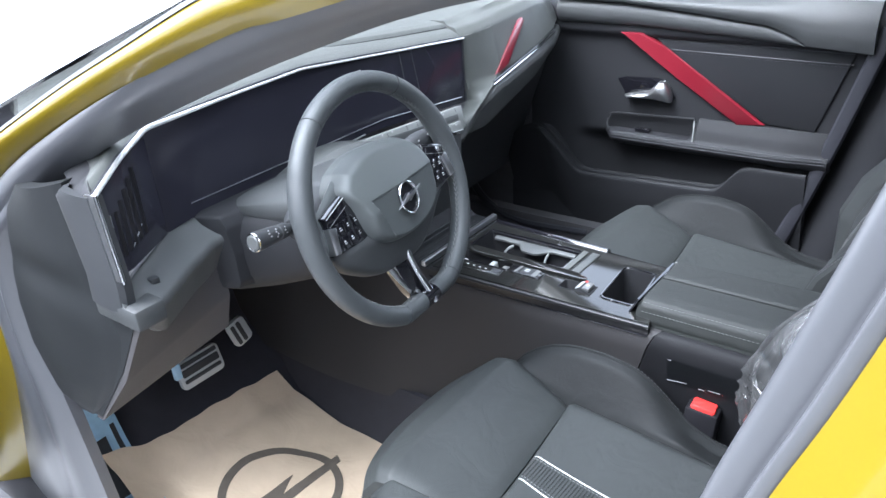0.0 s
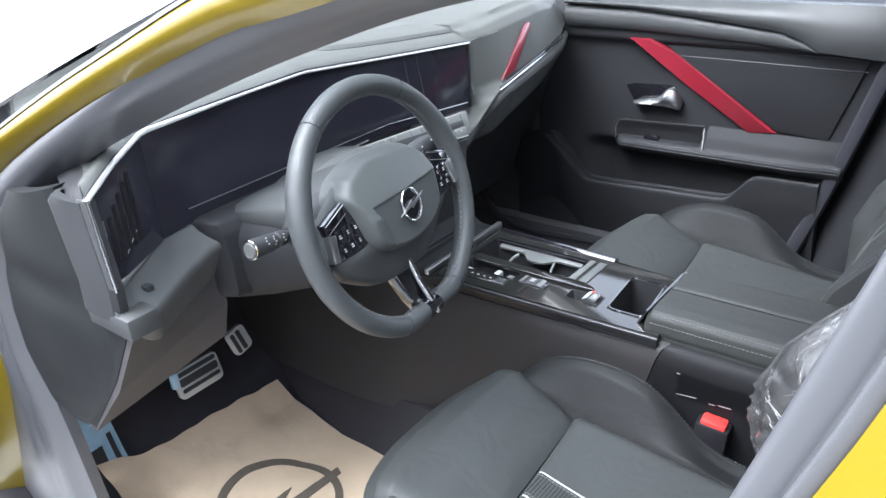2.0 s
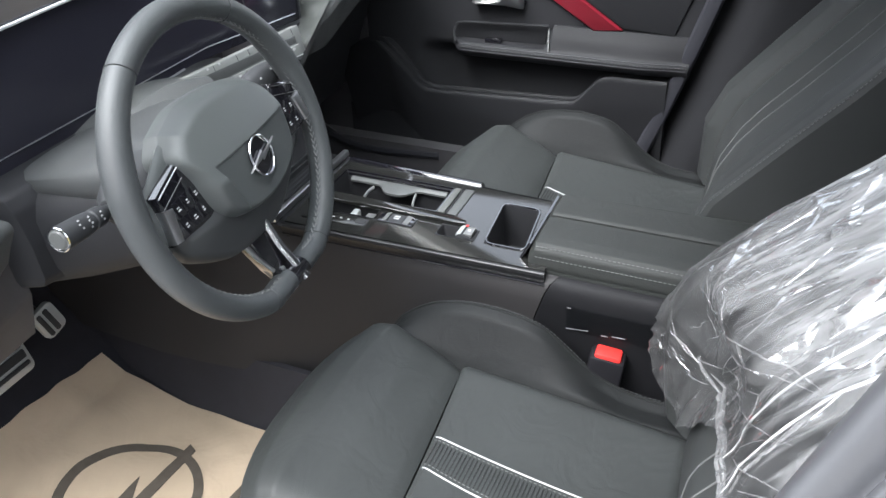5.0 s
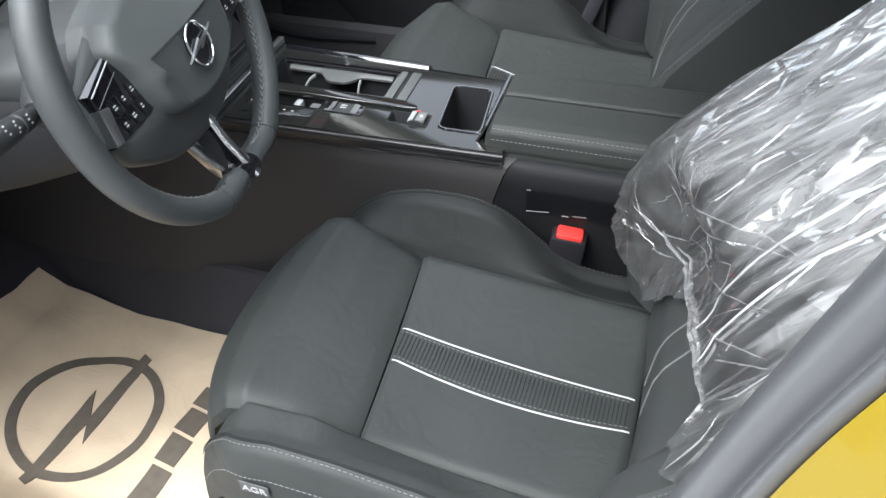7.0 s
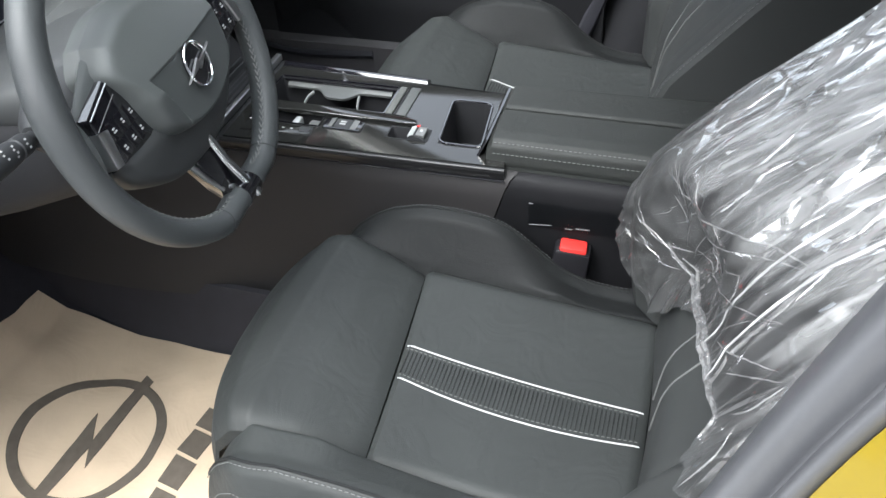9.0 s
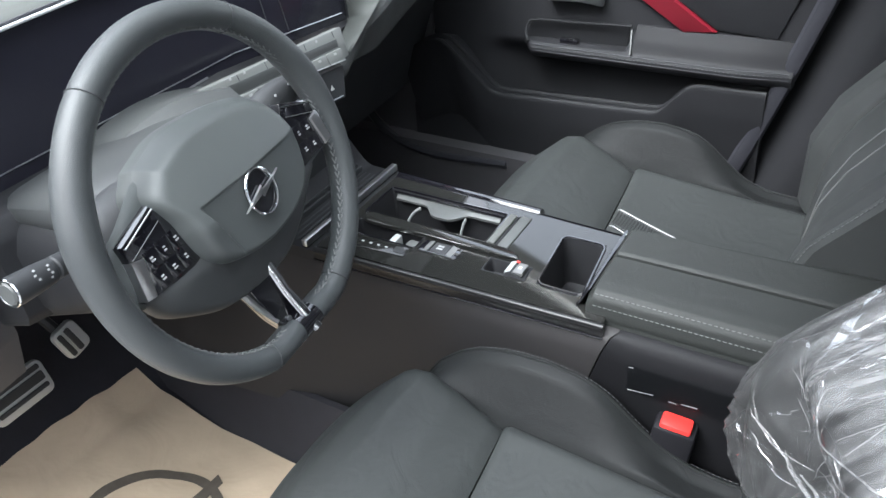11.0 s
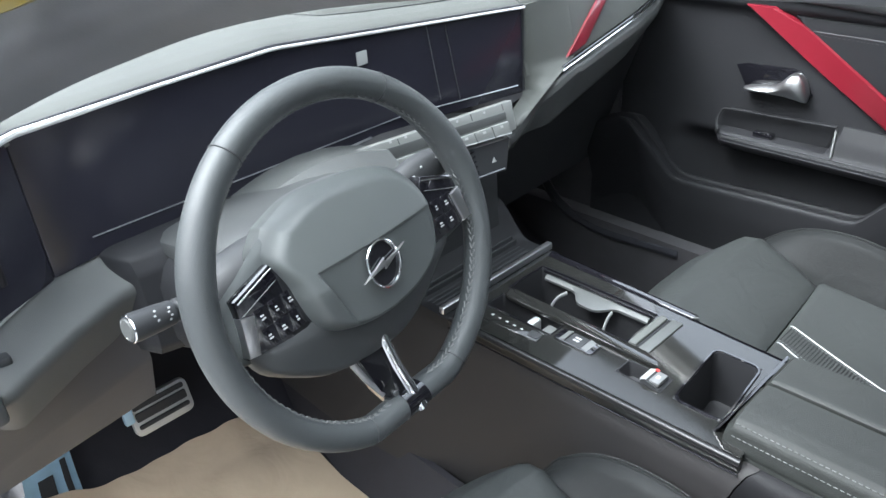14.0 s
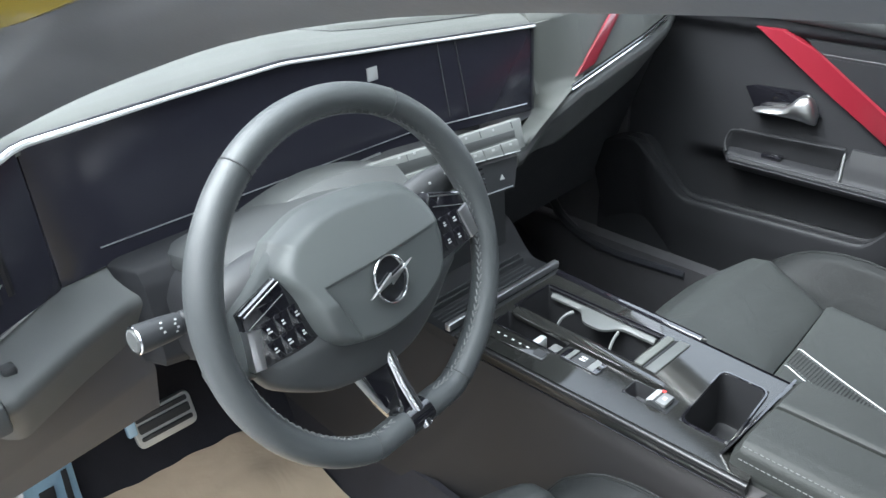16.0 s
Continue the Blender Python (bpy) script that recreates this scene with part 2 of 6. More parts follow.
def spline(pts, n):
    """n points along a smooth curve through pts."""
    pts = [Vector(p) for p in pts]
    if len(pts) == 2:
        return [pts[0].lerp(pts[1], i / (n - 1)) for i in range(n)]
    ext = [2 * pts[0] - pts[1], *pts, 2 * pts[-1] - pts[-2]]
    cum = [0.0]
    for a, b in zip(pts, pts[1:]):
        cum.append(cum[-1] + (b - a).length)
    out, k = [], 0
    for i in range(n):
        d = cum[-1] * i / (n - 1)
        while k < len(pts) - 2 and d > cum[k + 1]:
            k += 1
        t = (d - cum[k]) / max(1e-9, cum[k + 1] - cum[k])
        a, b, c, e = ext[k : k + 4]
        out.append(0.5 * ((2 * b) + (c - a) * t + (2 * a - 5 * b + 4 * c - e) * t * t + (3 * b - a - 3 * c + e) * t**3))
    return out


def loft(bm, rings, closed=True, caps=True):
    """Joins rings of equal length with quads."""
    rows = [[bm.verts.new(p) for p in ring] for ring in rings]
    for a, b in zip(rows, rows[1:]):
        n = len(a)
        for i in range(n if closed else n - 1):
            j = (i + 1) % n
            bm.faces.new((a[i], a[j], b[j], b[i]))
    if caps and closed:
        bm.faces.new(rows[0])
        bm.faces.new(rows[-1][::-1])
    return rows


def box(bm, lo, hi, r=0.004, m=None, segments=2):
    """A bevelled box between two corners."""
    lo, hi = Vector(lo), Vector(hi)
    made = bmesh.ops.create_cube(bm, size=1.0)["verts"]
    bmesh.ops.scale(bm, vec=hi - lo, verts=made)
    bmesh.ops.translate(bm, vec=(lo + hi) / 2, verts=made)
    if r > 0:
        edges = list({e for v in made for e in v.link_edges})
        res = bmesh.ops.bevel(bm, geom=edges, offset=r, segments=segments, affect="EDGES", profile=0.5)
        made = list({v for f in res["faces"] for v in f.verts} | {v for v in made if v.is_valid})
    if m is not None:
        bmesh.ops.transform(bm, matrix=m, verts=made)
    return made


def boxed(lo, hi, r=0.004, m=None, segments=2):
    bm = bmesh.new()
    box(bm, lo, hi, r, m, segments)
    return bm


def slab(bm, outline, depth, place, r=0.0, segments=2):
    """An outline of (a, b) pushed from 0 to depth; place(a, b, c) gives the point. Its far face may be bevelled."""
    low = [bm.verts.new(place(a, b, 0)) for a, b in outline]
    top = [bm.verts.new(place(a, b, depth)) for a, b in outline]
    n = len(outline)
    for i in range(n):
        j = (i + 1) % n
        bm.faces.new((low[i], low[j], top[j], top[i]))
    bm.faces.new(low[::-1])
    f = bm.faces.new(top)
    if r > 0:
        bmesh.ops.bevel(bm, geom=list(f.edges), offset=r, segments=segments, affect="EDGES", profile=0.5)


def slabbed(outline, depth, place, r=0.0, segments=2):
    bm = bmesh.new()
    slab(bm, outline, depth, place, r, segments)
    return bm


def tube(bm, path, radius, sides=8, closed=False, flat=1.0, up=(0, 0, 1)):
    """A round bar along points; radius may be a list."""
    path = [Vector(p) for p in path]
    n = len(path)
    rings = []
    for i, p in enumerate(path):
        a, b = path[(i - 1) % n if closed else max(0, i - 1)], path[(i + 1) % n if closed else min(n - 1, i + 1)]
        d = (b - a).normalized()
        s = d.cross(Vector(up))
        s = s.normalized() if s.length > 1e-6 else Vector((1, 0, 0))
        t = s.cross(d)
        r = radius[i] if isinstance(radius, (list, tuple)) else radius
        rings.append([p + s * (r * math.cos(k * 2 * math.pi / sides)) + t * (flat * r * math.sin(k * 2 * math.pi / sides)) for k in range(sides)])
    if closed:
        rings.append(rings[0])
        loft(bm, rings, True, False)
        bmesh.ops.remove_doubles(bm, verts=bm.verts, dist=1e-6)
    else:
        loft(bm, rings)


def tubed(path, radius, sides=8, closed=False, flat=1.0, up=(0, 0, 1)):
    bm = bmesh.new()
    tube(bm, path, radius, sides, closed, flat, up)
    return bm


def sheet(bm, fn, nu, nv, thick):
    """A curved panel: fn(u, v) for u, v in 0..1, with thickness along thick (a vector, or a distance against its normal)."""
    pts = [[Vector(fn(i / nu, j / nv)) for j in range(nv + 1)] for i in range(nu + 1)]
    if isinstance(thick, (int, float)):
        off = []
        for i in range(nu + 1):
            row = []
            for j in range(nv + 1):
                du = pts[min(nu, i + 1)][j] - pts[max(0, i - 1)][j]
                dv = pts[i][min(nv, j + 1)] - pts[i][max(0, j - 1)]
                nrm = du.cross(dv)
                row.append(pts[i][j] - (nrm.normalized() if nrm.length > 1e-12 else Vector((0, 0, 1))) * thick)
            off.append(row)
    else:
        off = [[p + Vector(thick) for p in row] for row in pts]
    a = [[bm.verts.new(p) for p in row] for row in pts]
    b = [[bm.verts.new(p) for p in row] for row in off]
    for i in range(nu):
        for j in range(nv):
            bm.faces.new((a[i][j], a[i + 1][j], a[i + 1][j + 1], a[i][j + 1]))
            bm.faces.new((b[i][j], b[i][j + 1], b[i + 1][j + 1], b[i + 1][j]))
    for i in range(nu):
        for j in (0, nv):
            bm.faces.new((a[i][j], b[i][j], b[i + 1][j], a[i + 1][j]))
    for j in range(nv):
        for i in (0, nu):
            bm.faces.new((a[i][j], a[i][j + 1], b[i][j + 1], b[i][j]))


def sheeted(fn, nu, nv, thick):
    bm = bmesh.new()
    sheet(bm, fn, nu, nv, thick)
    return bm


def skin(fn, nu, nv):
    """A foil of one layer, far thinner than a millimetre."""
    bm = bmesh.new()
    grid = [[bm.verts.new(fn(i / nu, j / nv)) for j in range(nv + 1)] for i in range(nu + 1)]
    for i in range(nu):
        for j in range(nv):
            bm.faces.new((grid[i][j], grid[i + 1][j], grid[i + 1][j + 1], grid[i][j + 1]))
    return bm


def curve_at(rows):
    """A function of s in 0..1 along a spline of points, by even steps."""
    table = spline(rows, 121)

    def f(s):
        k = min(119, max(0, int(s * 120)))
        return table[k].lerp(table[k + 1], s * 120 - k)

    return f


def ramp(x, pts):
    """Straight interpolation in (x, value) pairs."""
    return float(np.interp(x, [p[0] for p in pts], [p[1] for p in pts]))


def smooth(x, a, b):
    t = min(1, max(0, (x - a) / (b - a)))
    return t * t * (3 - 2 * t)


def dashes(bm, path, length, gap, radius, up=(0, 0, 1)):
    """Sewn stitches along a path."""
    path = [Vector(p) for p in path]
    cum = [0.0]
    for a, b in zip(path, path[1:]):
        cum.append(cum[-1] + (b - a).length)

    def at(d):
        k = max(0, min(len(path) - 2, int(np.searchsorted(cum, d)) - 1))
        return path[k].lerp(path[k + 1], (d - cum[k]) / max(1e-9, cum[k + 1] - cum[k]))

    d = 0.0
    while d + length < cum[-1]:
        tube(bm, [at(d), at(d + length)], radius, 5, up=up)
        d += length + gap


def rounded(w, h, r, n=4, cx=0.0, cy=0.0):
    """The outline of a rounded rectangle."""
    out = []
    for sx, sy, a0 in ((1, 1, 0), (-1, 1, 90), (-1, -1, 180), (1, -1, 270)):
        for k in range(n + 1):
            a = radians(a0 + 90 * k / n)
            out.append((cx + sx * (w / 2 - r) + r * math.cos(a), cy + sy * (h / 2 - r) + r * math.sin(a)))
    return out


# ---- the car's shell and its surroundings ----
bm = bmesh.new()
bmesh.ops.create_grid(bm, x_segments=1, y_segments=1, size=300)
tagged(part("ground", bm, GROUND), "pale smooth floor round the car", "ground", kind="structure")

# carpeted floor with a rising toe board and the tunnel
FLOOR_PROFILE = [(-1.5, 0.262), (0.45, 0.262), (0.60, 0.30), (0.80, 0.46), (0.90, 0.62)]


def floor_z(y):
    return ramp(y, FLOOR_PROFILE)


floor = part("floor", sheeted(lambda u, v: (-0.60 + 1.27 * u, -1.5 + 2.42 * v, floor_z(-1.5 + 2.42 * v)), 8, 60, (0, 0, -0.03)), CARPET)
tagged(floor, "black carpeted car floor", "floor", kind="structure")
tagged(part("firewall", boxed((-0.66, 0.92, 0.3), (0.70, 0.96, 1.06), 0.0), FOOT), "dark bulkhead behind the dashboard", "wall", kind="structure")
# the rear wall is added up to the roof to block light from behind
tagged(part("wall_rear", boxed((-0.72, -1.54, 0.2), (0.72, -1.5, 1.42), 0.0), HARD), "plain dark panel behind the seats", "wall", kind="structure")
tagged(part("ceiling", sheeted(lambda u, v: (-0.62 + 1.24 * u, -1.5 + 1.22 * v, 1.405 + 0.035 * math.sin(math.pi * u)), 12, 12, (0, 0, 0.03)), LINER), "grey cloth headliner of the roof", "ceiling", kind="structure")

# unseen walls added beside and behind the car to cut low sky light
for n, lo, hi in (("blocker_west", (-4.6, -7.0, 0.0), (-4.4, 2.5, 3.4)), ("blocker_south", (-4.4, -7.0, 0.0), (7.0, -6.8, 3.4)), ("blocker_east", (5.2, -6.8, 0.0), (5.4, 4.0, 1.7))):
    tagged(part(n, boxed(lo, hi, 0.0), BLOCKER), "plain grey unseen wall added to cut low sky light", "wall", kind="structure")

# plain walls that close the cabin; the rear ones added roof-high to block light
for n, lo, hi, mt in (("wall_left", (-0.74, -1.5, 0.2), (-0.70, -0.84, 1.40), YELLOW), ("wall_right", (0.73, -1.5, 0.2), (0.77, -0.60, 1.40), TRIM), ("sill_right", (0.66, -1.5, 0.2), (0.76, 0.96, 0.47), FOOT), ("wall_foot", (0.70, 0.45, 0.2), (0.76, 0.96, 1.04), FOOT), ("wall_foot_left", (-0.69, 0.62, 0.62), (-0.66, 0.95, 0.95), DARK)):
    tagged(part(n, boxed(lo, hi, 0.0), mt), "plain panel of the car body", "wall", kind="structure")

# the driver's door stands open beside its hinges
door_2 = thing("door_2", "open driver's door with black inner trim", "car door", pose(-0.80, 0.88, 0.36, 0, 0, 205), kind="structure")
local_part("skin", boxed((0.0, 0.0, 0.0), (1.05, 0.05, 0.66), 0.02), YELLOW, door_2)
local_part("inner_trim", boxed((0.03, 0.052, 0.02), (1.03, 0.09, 0.65), 0.02), DARK, door_2)
local_part("window_frame", tubed(spline([(0.05, 0.03, 0.66), (0.35, 0.03, 0.92), (0.75, 0.03, 1.02), (1.02, 0.03, 1.0), (1.04, 0.03, 0.66)], 30), 0.022, 8), TRIM, door_2)

# windscreen
WS_LINE = curve_at([(0, 0.76, 1.08), (0, 0.62, 1.125), (0, 0.44, 1.19), (0, 0.23, 1.262), (0, 0.06, 1.318), (0, -0.10, 1.37), (0, -0.28, 1.412)])


def screen_glass(u, v):
    p = WS_LINE(v)
    return ((-0.655 + 1.31 * u) * (1 - 0.05 * v), p.y + 0.08 * math.sin(math.pi * u) * (1 - v), p.z)


WS = sheeted(screen_glass, 14, 12, 0.005)
win = part("window_1", WS, GLASS)
tagged(win, "large raked clear windscreen", "windscreen", kind="structure")
win.visible_shadow = False

# driver's door opening: the edge of the seal towards the cabin, the seal's outer edge, the painted edge
INNER = [(-0.700, 0.480, 0.25), (-0.700, 0.530, 0.610), (-0.700, 0.558, 0.744), (-0.700, 0.556, 0.856), (-0.698, 0.538, 0.935), (-0.694, 0.504, 0.973), (-0.670, 0.386, 1.065), (-0.640, 0.250, 1.139),
         (-0.615, 0.134, 1.191), (-0.602, -0.020, 1.249), (-0.598, -0.140, 1.289), (-0.598, -0.240, 1.319), (-0.600, -0.335, 1.340), (-0.600, -0.422, 1.352), (-0.600, -0.50, 1.358), (-0.60, -0.62, 1.36)]
OUTER = [(-0.715, 0.86, 0.25), (-0.715, 0.700, 0.61), (-0.715, 0.659, 0.741), (-0.712, 0.645, 0.85), (-0.705, 0.625, 0.935), (-0.700, 0.590, 1.01), (-0.690, 0.43, 1.104), (-0.672, 0.235, 1.196),
         (-0.655, 0.105, 1.249), (-0.647, -0.053, 1.304), (-0.645, -0.120, 1.319), (-0.643, -0.19, 1.336), (-0.635, -0.27, 1.356), (-0.635, -0.37, 1.378), (-0.635, -0.47, 1.392), (-0.635, -0.62, 1.405)]
PAINT = [(-0.80, 0.98, 0.25), (-0.80, 0.88, 0.61), (-0.80, 0.86, 0.741), (-0.79, 0.84, 0.85), (-0.77, 0.82, 0.935), (-0.75, 0.72, 1.01), (-0.710, 0.43, 1.146), (-0.682, 0.26, 1.225),
         (-0.668, 0.13, 1.278), (-0.656, 0.0, 1.330), (-0.652, -0.075, 1.355), (-0.648, -0.15, 1.378), (-0.645, -0.24, 1.398), (-0.643, -0.34, 1.415), (-0.64, -0.45, 1.428), (-0.638, -0.62, 1.436)]
fi, fo, fp = curve_at(INNER), curve_at(OUTER), curve_at(PAINT)


def seal_point(s, v):
    """The rounded rubber band between the two edges, with a lip."""
    a, b = fi(s), fo(s)
    up, high = smooth(s, 0.54, 0.68), smooth(s, 0.36, 0.50)
    bulge = Vector((-0.022 + 0.017 * up, -0.004, 0.004)) * math.sin(math.pi * v ** (1 + 0.4 * up))
    lip = Vector((-0.005 + 0.0045 * high, 0, 0)) * (math.exp(-((v - 0.22) / 0.08) ** 2) - math.exp(-((v - 0.40) / 0.06) ** 2))
    bead = Vector((-0.002, 0, 0.007)) * math.exp(-((v - 0.80) / 0.20) ** 2) * smooth(v, 1.0, 0.86) * high
    return a + (b - a) * v + bulge + lip + bead


shell = thing("door_frame", "yellow painted front door opening with grey rubber seal", "door frame", pose(-0.7, 0, 0.3), kind="structure")
part("seal", sheeted(seal_point, 70, 18, (0.02, 0.003, 0.008)), SEAL, shell, "grey rubber door seal")
part("front_pillar", sheeted(lambda s, v: fo(s).lerp(fp(s), v) + Vector((-0.014 * math.sin(math.pi * v), 0, 0.004 * math.sin(math.pi * v))), 60, 10, (0.012, 0.004, 0.0)), YELLOW, shell, "yellow painted pillar")


def black_edge(s, v):
    a = fp(0.42 + 0.58 * s)
    return a + Vector((0.010 * v - 0.003, 0.010 * v, 0.004 * v))


part("gasket", sheeted(black_edge, 40, 3, (0.008, 0.004, -0.004)), TRIM, shell, "black windscreen edge strip")

# centre pillar: seal and paint
B_IN = [(-0.60, -0.66, 1.37), (-0.615, -0.665, 1.29), (-0.625, -0.648, 1.22), (-0.632, -0.610, 1.10), (-0.64, -0.576, 0.99), (-0.644, -0.548, 0.88), (-0.648, -0.530, 0.80), (-0.66, -0.495, 0.60), (-0.67, -0.47, 0.43)]
B_OUT = [(-0.645, -0.72, 1.40), (-0.655, -0.705, 1.31), (-0.665, -0.682, 1.22), (-0.672, -0.645, 1.10), (-0.68, -0.606, 0.99), (-0.685, -0.578, 0.88), (-0.69, -0.556, 0.80), (-0.70, -0.52, 0.60), (-0.71, -0.50, 0.43)]
bi, bo = curve_at(B_IN), curve_at(B_OUT)


def b_seal(s, v):
    a, b = bi(s), bo(s)
    return a + (b - a) * v + Vector((-0.018, 0.018, 0.002)) * math.sin(math.pi * min(1, v / 0.74)) + Vector((-0.006, 0.006, 0)) * math.sin(math.pi * max(0, (v - 0.74) / 0.26))


part("seal", sheeted(b_seal, 50, 36, (0.012, -0.02, 0)), SEAL, shell, "grey rubber door seal")


def b_paint(s, v):
    """The painted pillar face: a flat flange, a step, and the curve out to the rear door."""
    a = bo(s)
    out = ramp(v, [(0, 0.0), (0.30, 0.03), (0.36, 0.034), (0.44, 0.055), (1.0, 0.15)])
    back = ramp(v, [(0, 0.004), (0.30, 0.045), (0.36, 0.075), (0.44, 0.085), (1.0, 0.30)])
    return a + Vector((-out, -back, 0))


part("centre_pillar", sheeted(b_paint, 40, 24, (0.015, -0.01, 0)), YELLOW, shell, "yellow painted pillar")

# sill with its scuff plate under blue protective film
sill = thing("door_sill", "black door sill covered with blue protective film", "sill", pose(-0.65, 0.2, 0.40), kind="structure")
SILL_Z = 0.345
part("sill_body", sheeted(lambda u, v: (ramp(u, [(0, -0.80), (0.25, -0.76), (0.4, -0.70), (0.6, -0.665), (0.8, -0.635), (1, -0.600)]), -0.52 + 1.46 * v, ramp(u, [(0, 0.20), (0.2, SILL_Z - 0.01), (0.4, SILL_Z), (0.6, SILL_Z - 0.003), (0.8, SILL_Z - 0.035), (1, 0.25)])), 24, 12, (0.0, 0, -0.015)), TRIM, sill)


def footrest(u, v):
    """The sloping plate beside the pedals, at the foot of the pillar."""
    y = 0.48 + 0.34 * v
    x = ramp(y, [(0.48, -0.700), (0.62, -0.664), (0.695, -0.642), (0.77, -0.615), (0.82, -0.600)]) + ramp(y, [(0.48, 0.11), (0.667, 0.092), (0.765, 0.080), (0.82, 0.070)]) * u
    return x, y, floor_z(y) + 0.030 * smooth(y, 0.62, 0.48) + 0.010


def film_at(u, v):
    x, y, z = footrest(u, v)
    return x, y, z + 0.004 + 0.002 * noise.noise((u * 5, v * 14, 0))


part("footrest", sheeted(footrest, 8, 20, (0, 0, -0.02)), TRIM, sill)
part("film", sheeted(film_at, 16, 50, (0, 0, -0.0015)), BLUE_FILM, sill, "blue protective film")
for u0, u1, v0, v1 in ((0.76, 0.88, 0.45, 0.72), (0.28, 0.58, 0.38, 0.68)):
    part("tread_strip", sheeted(lambda u, v: Vector(film_at(u0 + (u1 - u0) * u, v0 + (v1 - v0) * v)) + Vector((0, 0, 0.004)), 3, 10, (0, 0, -0.003)), DARK, sill, "dark rubber tread strip")

# passenger door: closed, with armrest, pocket, pull, handle and red strip
PD = 0.70
door = thing("door_1", "closed passenger door with black trim and a red diagonal strip", "car door", pose(PD, 0.0, 0.45), kind="structure")


def door_x(y, z):
    """The face of the door trim."""
    x = PD + 0.012 * math.sin((z - 0.55) * 4)
    x -= 0.020 * smooth(z, 0.985, 1.01) - 0.06 * smooth(z, 1.05, 1.10)
    return x


def door_panel(u, v):
    y, z = 0.52 - (0.52 + ramp(0.45 + 0.65 * v, [(0.45, 0.225), (0.64, 0.295), (0.78, 0.34), (0.93, 0.385), (1.10, 0.435)])) * u, 0.45 + 0.65 * v
    return (door_x(y, z) + 0.038 * smooth(z, 0.750, 0.700) * smooth(y, 0.33, 0.24), y, z)


part("trim_panel", sheeted(door_panel, 60, 110, (0.06, 0, 0)), HARD, door)


BELT_LOW = [(-0.40, 0.995), (-0.263, 1.004), (-0.089, 1.016), (0.142, 1.027), (0.345, 1.027)]
BELT_UP = [(-0.40, 0.9965), (-0.263, 1.0055), (-0.255, 1.012), (-0.232, 1.026), (-0.183, 1.044), (-0.021, 1.062), (0.158, 1.079), (0.345, 1.084)]


def belt(u, v):
    """A tapering soft rail below the window that runs out in a point."""
    y = 0.345 - 0.606 * u
    low, up = ramp(y, BELT_LOW), ramp(y, BELT_UP)
    return (PD - 0.012 - 0.016 * math.sin(math.pi * v) ** 0.7 * (1 - 0.5 * u), y, low + (up - low) * v)


def shoulder(u, v):
    """The door's shoulder above the rail, up to the window."""
    y = 0.345 - 0.745 * u
    low = ramp(y, BELT_UP) + 0.002
    return (PD - 0.022 - 0.012 * math.sin(math.pi * v) + 0.022 * v * v, y, low + (1.103 - low) * v)


part("belt_rail", sheeted(belt, 50, 14, (0.03, 0, 0.0)), DOOR_TOP, door, "soft grey upper rail")
part("shoulder", sheeted(shoulder, 50, 14, (0.03, 0, 0.0)), DOOR_TOP, door, "soft grey door shoulder")


def on_door(out):
    return lambda a, b, c: Vector((door_x(a, b) - out - c, a, b))


part("red_strip", slabbed([(0.172, 1.009), (0.118, 1.010), (0.063, 0.979), (-0.189, 0.811), (-0.125, 0.804), (0.033, 0.906)], 0.012, on_door(-0.002), 0.004), RED, door, "glossy red diagonal strip")
part("upper_insert", slabbed([(0.083, 0.996), (-0.362, 0.990), (-0.300, 0.808), (-0.186, 0.814), (0.060, 0.972)], 0.007, on_door(-0.002), 0.003), HARD, door, "soft grey door insert")
for z0, z1 in ((0.994, 0.9915), (0.971, 0.967)):
    part("insert_groove", tubed([Vector((door_x(0, 0.98) - 0.0058, 0.080 - 0.030 * (z0 < 0.98) - (0.44 - 0.03 * (z0 < 0.98)) * k / 20, z0 + (z1 - z0) * k / 20)) for k in range(21)], 0.0021, 6), TRIM, door)
bm = bmesh.new()
dashes(bm, [Vector((door_x(0.06, 0.975) - 0.0068, 0.045 - 0.40 * k / 20, 0.9655 - 0.004 * k / 20)) for k in range(21)], 0.005, 0.003, 0.0005)
part("stitching", bm, STITCH_DIM, door)


def arm_rail(u, v):
    """The padded elbow rest: a rounded nose that slopes back up into the trim behind the grab recess."""
    y = 0.212 - 0.552 * u
    k = smooth(y, -0.012, -0.034)
    proud = ramp(v, [(0, -0.004), (0.10, 0.012), (0.22, 0.027), (0.36, 0.036), (0.48, 0.037), (0.58, 0.031), (0.66, 0.026), (0.80, 0.016), (1, 0.0)])
    z = ramp(v, [(0, 0.715), (0.10, 0.719), (0.22, 0.727), (0.36, 0.738), (0.48, 0.748), (0.58, 0.755), (0.66, 0.758), (0.80, 0.758 + 0.024 * k), (1, 0.758 + 0.050 * k)])
    end = smooth(u, -0.002, 0.05)
    z = 0.752 + (z - 0.752) * (0.45 + 0.55 * end)
    return (PD + 0.004 - proud * (0.25 + 0.75 * end) * (1 - 0.35 * smooth(u, 0.8, 1.0)), y, z)


part("armrest_pad", sheeted(arm_rail, 90, 28, (0.03, 0, 0)), HARD, door, "padded armrest")
for v in (0.40, 0.55):
    bm = bmesh.new()
    tube(bm, [Vector(arm_rail(0.02 + 0.97 * k / 50, v)) + Vector((-0.0002, 0, 0.0004)) for k in range(51)], 0.0011, 6)
    part("armrest_seam", bm, TRIM, door)
bm = bmesh.new()
dashes(bm, [Vector(arm_rail(0.05 + 0.95 * k / 30, 0.48)) + Vector((-0.0002, 0, 0.0003)) for k in range(31)], 0.005, 0.003, 0.0005)
part("stitching", bm, STITCH_DIM, door)
